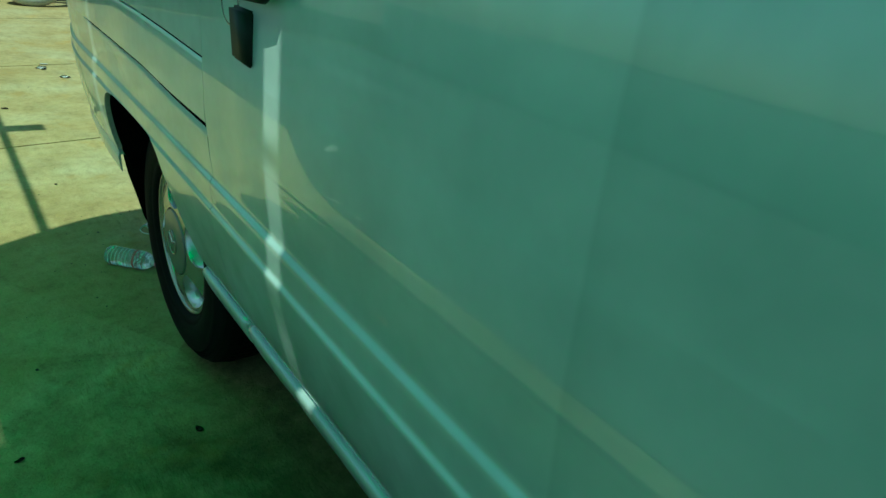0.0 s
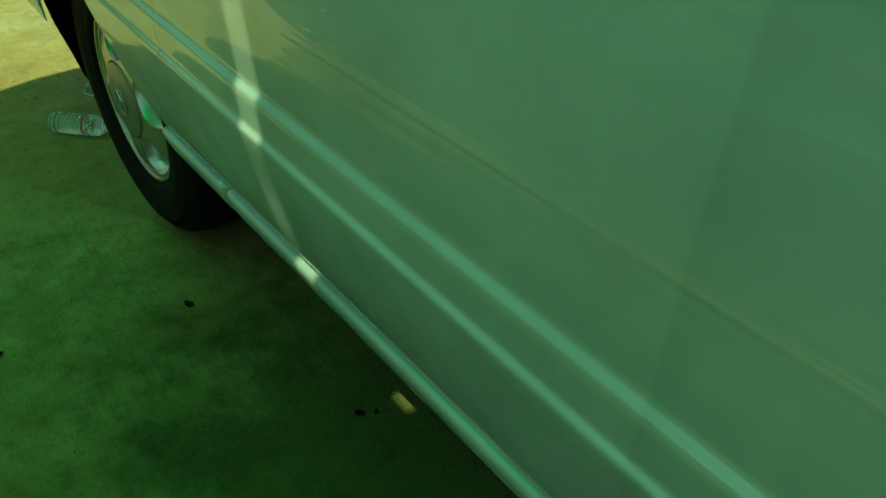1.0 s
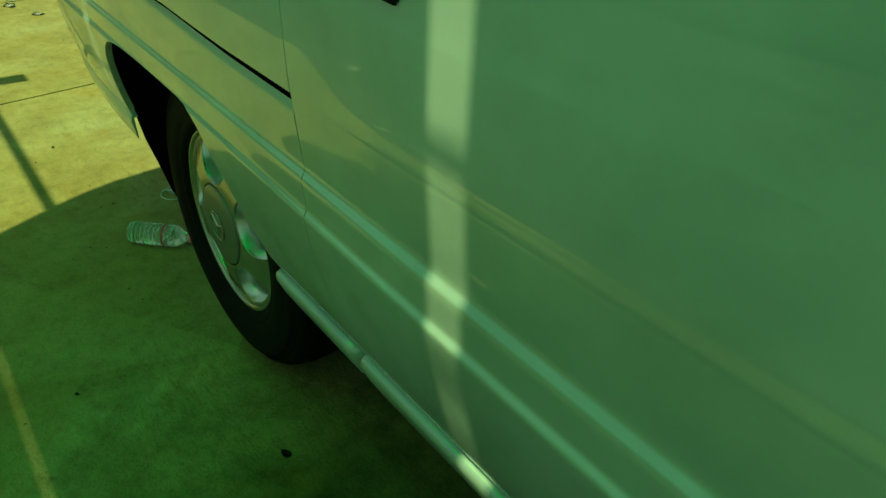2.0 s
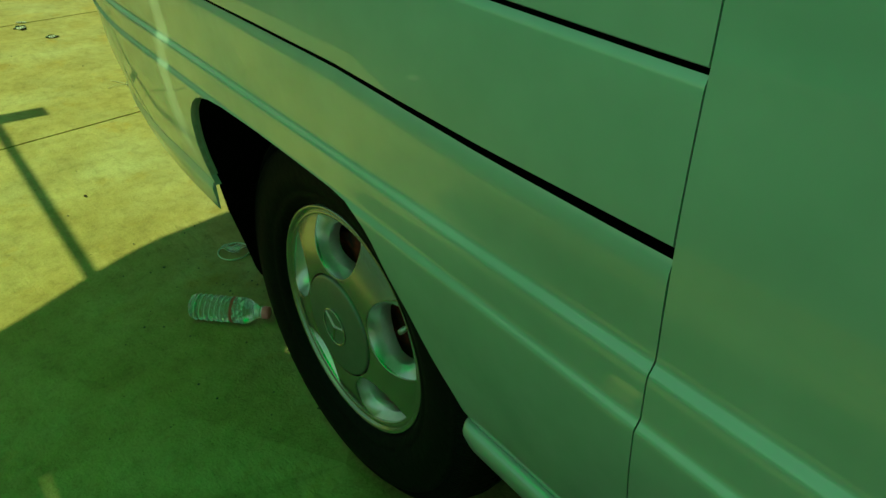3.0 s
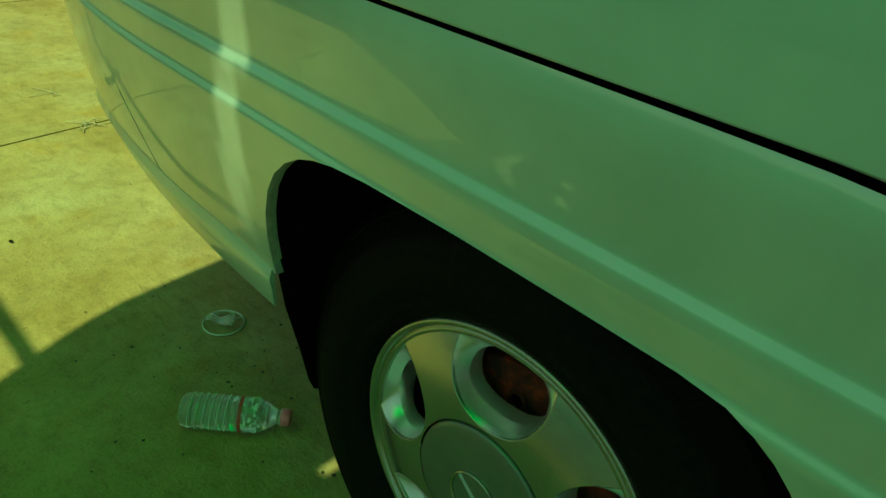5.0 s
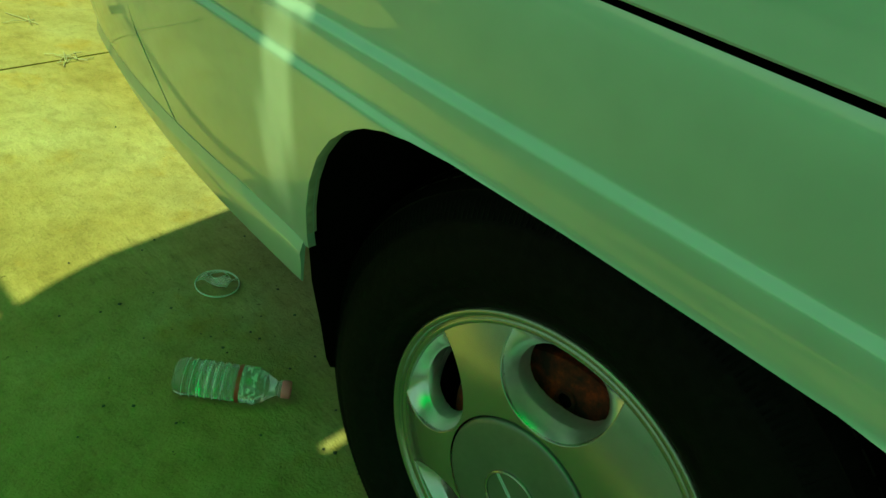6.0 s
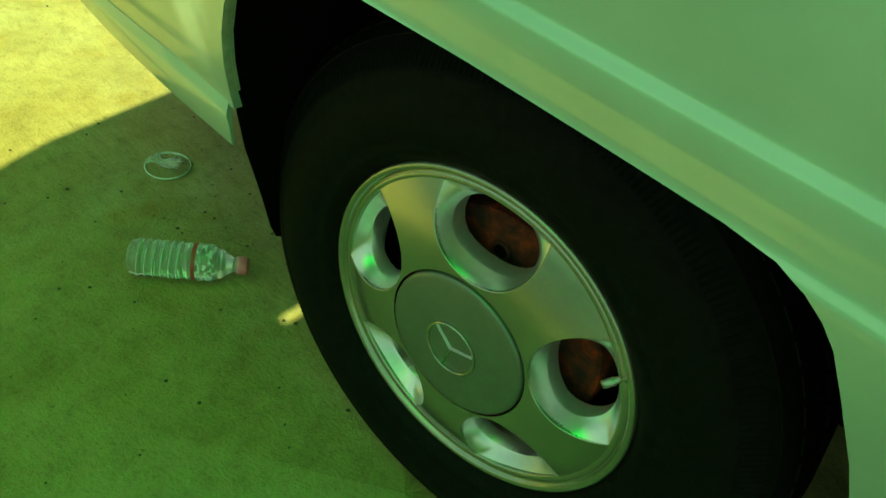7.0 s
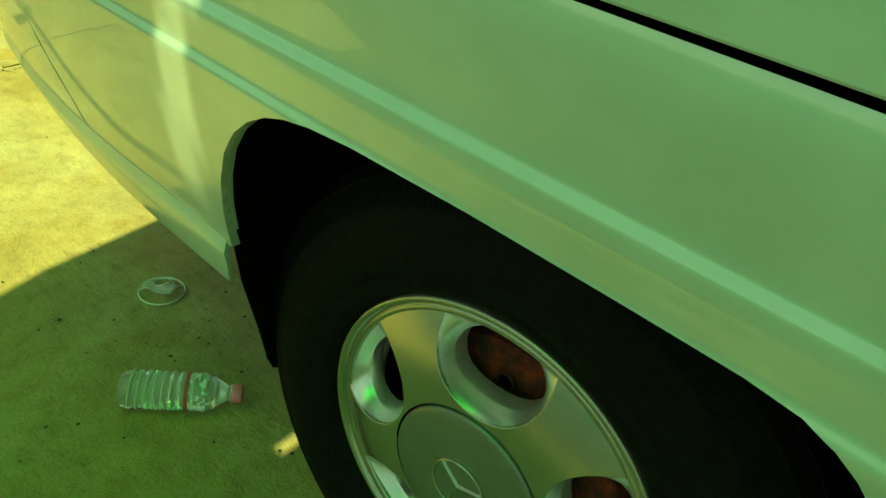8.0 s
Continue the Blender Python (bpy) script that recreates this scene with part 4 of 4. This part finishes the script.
# ---- drinks bottle lying on the concrete ----
def build_bottle():
    root = empty("bottle", (-0.645, -0.035, 0), "empty clear plastic drinks bottle with a red cap lying on concrete", "bottle")
    R = 0.031
    prof = [(0.0005, 0.006), (0.014, 0.003), (0.023, 0.0), (0.028, 0.004), (0.0305, 0.012)]
    for k in range(7):
        a = 0.016 + 0.0142 * k
        prof += [(R - 0.0004, a), (R, a + 0.0015), (R, a + 0.0085), (R - 0.0004, a + 0.0098), (R - 0.0026, a + 0.0112), (R - 0.0026, a + 0.0126)]
    prof += [(R, 0.118), (R, 0.148), (0.0303, 0.154), (0.026, 0.164), (0.0205, 0.174), (0.0150, 0.184), (0.0120, 0.189), (0.0118, 0.193), (0.0150, 0.194), (0.0150, 0.196), (0.0118, 0.197)]
    bm = bmesh.new()
    lathe(bm, prof, (0, 0, 0), 40, axis="x")
    part("bottle_body", bm, PET, root)
    for k in range(6):                  # rib crests, a little askew: their white reflections put into the colour
        bm = bmesh.new()
        a = 0.0185 + 0.0142 * k
        lathe(bm, [(R + 0.0001, a), (R + 0.0006, a + 0.0008), (R + 0.0001, a + 0.0016)], (0, 0, 0), 40, axis="x")
        for v in bm.verts:
            v.co.x += 0.10 * v.co.z
        part("rib", bm, RIBMAT, root, "moulded rib with its white highlight in the colour")
    bm = bmesh.new()
    lathe(bm, [(0.0005, 0.2165), (0.0125, 0.2160), (0.0148, 0.2145), (0.0150, 0.2000), (0.0150, 0.1985), (0.0120, 0.1985)], (0, 0, 0), 40, axis="x")
    part("bottle_cap", bm, REDCAP, root, "red screw cap")
    bm = bmesh.new()
    lathe(bm, [(R + 0.0004, 0.1165), (R + 0.0004, 0.1235)], (0, 0, 0), 40, axis="x")
    part("label_band", bm, REDFILM, root, "dark red torn label band")
    bm = bmesh.new()
    lathe(bm, [(R + 0.0003, 0.1237), (R + 0.0006, 0.1300), (R + 0.0003, 0.1400), (R + 0.0005, 0.1480), (R - 0.0004, 0.1535)], (0, 0, 0), 40, axis="x")
    part("label_sleeve", bm, SLEEVE, root, "clear sleeve with worn white print")
    root.matrix_world = pose(-0.577, -0.053, 0.0306, 0, 0, 44.6) @ Matrix.Diagonal((0.855, 0.985, 0.985, 1))
    return root


build_bottle()


def build_lid():
    root = empty("cup_lid", (-0.835, 0.16, 0), "clear crumpled plastic cup lid on concrete", "lid")
    bm = bmesh.new()
    lathe(bm, [(0.0415, 0.0), (0.0427, 0.001), (0.0430, 0.003), (0.0424, 0.0045), (0.0412, 0.004), (0.0408, 0.002)], (0, 0, 0), 64, axis="z")
    part("lid_rim", bm, LIDRIM, root)
    # torn film that still hangs on one side of the rim: it stands up, folds over and comes down again
    bm = bmesh.new()
    nu, nv = 22, 12
    verts = []
    for i in range(nu + 1):
        p = i / nu
        row = []
        for j in range(nv + 1):
            q = j / nv
            x = -0.034 + 0.062 * p + 0.010 * q
            y = -0.018 + 0.040 * q + 0.006 * math.sin(5 * p)
            z = 0.003 + 0.024 * math.sin(math.pi * min(1.0, 0.18 + 0.72 * q)) * (0.55 + 0.45 * p) + 0.0035 * math.sin(9 * p + 4 * q)
            z += 0.004 * noise.noise(Vector((x * 90, y * 90, 1.7)))
            row.append(bm.verts.new((x, y, max(0.002, z))))
        verts.append(row)
    loops = [[row[0].co.copy() for row in verts], [row[nv].co.copy() for row in verts], [v.co.copy() for v in verts[nu]],
             [verts[round(10 + 5.5 * math.cos(a))][round(6.5 + 3.2 * math.sin(a))].co.copy() for a in [2 * math.pi * k / 18 for k in range(19)]]]
    film = []
    for i, (a, b) in enumerate(zip(verts, verts[1:])):
        for j in range(nv):
            if ((i - 10) / 5.5) ** 2 + ((j - 6.5) / 3.2) ** 2 < 1:      # torn hole
                continue
            film.append(bm.faces.new((a[j], a[j + 1], b[j + 1], b[j])))
    bmesh.ops.solidify(bm, geom=film, thickness=0.0009)
    part("lid_film", bm, LIDMAT, root)
    for line in loops:                  # bright edges of the film, put in as white beads
        bm = bmesh.new()
        prev = None
        for p in line:
            ring = [bm.verts.new(p + Vector((0, 0.0008 * math.cos(a), 0.0005 + 0.0008 * math.sin(a)))) for a in (0, 2.1, 4.2)]
            if prev:
                for n in range(3):
                    bm.faces.new((prev[n], prev[(n + 1) % 3], ring[(n + 1) % 3], ring[n]))
            prev = ring
        part("edge_bead", bm, LIDRIM, root, "white bead put in for the film's bright edge")
    root.matrix_world = pose(-0.776, 0.137, 0.0005, 0, 0, 38) @ Matrix.Diagonal((0.99, 0.99, 0.99, 1))
    return root


build_lid()

# ---- litter and grit ----
def scatter_leaf(name, label, category, mat, x, y, size, turn, thick=0.0015, curl=0.25, points=9, seed=1, base=0.001):
    """A small torn flat scrap with an uneven outline and a curl."""
    rnd = random.Random(seed)
    bm = bmesh.new()
    ring = []
    for k in range(points):
        a = 2 * math.pi * k / points
        r = size * (0.65 + 0.5 * rnd.random())
        ring.append(bm.verts.new((r * math.cos(a) * 1.25, r * math.sin(a) * 0.8, thick + size * curl * rnd.random())))
    mid = bm.verts.new((0, 0, thick * 0.6))
    fs = [bm.faces.new((mid, ring[k], ring[(k + 1) % points])) for k in range(points)]
    bmesh.ops.solidify(bm, geom=fs, thickness=thick)
    ob = mesh_object(name, bm, mat)
    ob.matrix_world = pose(x, y, base, 0, 0, turn)
    return tagged(ob, label, category, "litter on the yard")


for k, (x, y, size) in enumerate([(0.34, -0.056, 0.011), (0.80, 0.070, 0.010), (0.265, -0.405, 0.008), (0.815, 0.095, 0.006), (-0.05, -0.33, 0.006)]):
    scatter_leaf("leaf", "small dark curled dead leaf on shaded concrete", "leaf", LEAF, x, y, size, 50 * k, seed=k + 3)
# the last four are unseen, placed for bright spots mirrored in the flank
for k, (x, y, size) in enumerate([(-3.455, 0.161, 0.042), (-3.194, 0.254, 0.036), (-3.575, 0.19, 0.02), (-0.98, -1.30, 0.04), (-0.72, -1.02, 0.04), (-0.53, -1.02, 0.035), (-1.50, -1.45, 0.045)]):
    scatter_leaf("paper_scrap", "pale crumpled paper scrap on sunlit concrete", "paper scrap", SCRAP, x, y, size, 35 * k, curl=0.12, seed=k + 20, base=0.007 if y < -0.9 else 0.001)
scatter_leaf("leaf", "small dry brown leaf on sunlit concrete", "leaf", LEAF, -2.50, -0.142, 0.016, 61, seed=50)
scatter_leaf("leaf", "small dry brown leaf on sunlit concrete", "leaf", LEAF, -1.328, -0.088, 0.006, 20, seed=51)


def straw_tuft(x, y, n, size, seed):
    rnd = random.Random(seed)
    root = empty("straw_tuft", (x, y, 0), "small tuft of dry pale straw on sunlit concrete", "straw", "litter on the yard")
    for k in range(n):
        bm = bmesh.new()
        a, l = rnd.uniform(0, math.pi), size * rnd.uniform(0.5, 1.0)
        c, s = math.cos(a), math.sin(a)
        ox, oy = rnd.uniform(-0.3, 0.3) * size, rnd.uniform(-0.3, 0.3) * size
        pts = [(ox + c * l * t + s * 0.15 * l * math.sin(3 * t), oy + s * l * t - c * 0.15 * l * math.sin(3 * t), 0.002 + 0.006 * rnd.random()) for t in (-0.5, -0.15, 0.2, 0.5)]
        prev = None
        for px, py, pz in pts:
            ring = [bm.verts.new((px + s * w, py - c * w, pz + h)) for w, h in ((-0.0016, 0), (0, 0.002), (0.0016, 0))]
            if prev:
                for j in range(3):
                    bm.faces.new((prev[j], prev[(j + 1) % 3], ring[(j + 1) % 3], ring[j]))
            prev = ring
        part("stalk", bm, STRAW, root)
    return root


straw_tuft(-1.93, 0.322, 9, 0.09, 5)
straw_tuft(-2.26, 0.30, 3, 0.13, 8)

# loose grit: far too many to count
rnd = random.Random(11)
bm = bmesh.new()
for k in range(900):
    if k < 520:
        x, y = rnd.gauss(-0.50, 0.20), rnd.gauss(0.10, 0.16)
    else:
        x, y = rnd.uniform(-3.5, 1.6), rnd.uniform(-1.2, 0.7)
    r = 0.0006 + 0.0036 * rnd.random() ** 9
    vs = [bm.verts.new((x + r * a * rnd.uniform(0.7, 1.2), y + r * b * rnd.uniform(0.7, 1.2), 0.0004 + r * (c + 0.6))) for a, b, c in ((1, 0, 0), (-1, 0, 0), (0, 1, 0), (0, -1, 0), (0, 0, 0.8), (0, 0, -0.6))]
    for f in ((0, 2, 4), (2, 1, 4), (1, 3, 4), (3, 0, 4), (2, 0, 5), (1, 2, 5), (3, 1, 5), (0, 3, 5)):
        bm.faces.new([vs[i] for i in f])
tagged(mesh_object("grit", bm, STONE, smooth=False), "scattered dark grit on the concrete", "grit", kind="stuff")


# ---- old wheel leaning on the far wall ----
def leaning_wheel():
    root = empty("old_wheel", (0, 0, 0), "pale dusty old spoked wheel leaning against the wall", "wheel")
    bm = bmesh.new()
    lathe(bm, [(0.255 + 0.045 * math.cos(a), 0.045 * math.sin(a)) for a in [2 * math.pi * k / 14 for k in range(14)]], (0, 0, 0), 56, axis="y", closed=True)
    part("tyre", bm, BIKE, root, "pale dusty tyre")
    bm = bmesh.new()
    lathe(bm, [(0.216, -0.03), (0.200, -0.026), (0.194, 0.0), (0.200, 0.026), (0.216, 0.03)], (0, 0, 0), 56, axis="y")
    part("rim", bm, STEEL, root)
    bm = bmesh.new()
    lathe(bm, [(0.003, -0.05), (0.03, -0.05), (0.03, -0.03), (0.018, -0.02), (0.018, 0.02), (0.03, 0.03), (0.03, 0.05), (0.003, 0.05)], (0, 0, 0), 24, axis="y")
    part("hub", bm, STEEL, root)
    for k in range(10):
        bm = bmesh.new()
        lathe(bm, [(0.004, 0.025), (0.004, 0.2)], (0, 0, 0), 8, axis="x")
        sp = part("spoke", bm, STEEL, root)
        sp.matrix_local = pose(0, 0, 0, 0, 36 * k, 0)
    # stands on its tread and rests its top on the wall
    lean = math.asin((6.50 - 6.09) / 0.60)
    root.matrix_world = Matrix.Translation((-6.10, 0.48, 0.006)) @ pose(0, 0, 0, 0, 0, 90) @ pose(0, 0, 0, -math.degrees(lean), 0, 0) @ Matrix.Translation((0, 0, 0.305))
    return root


leaning_wheel()
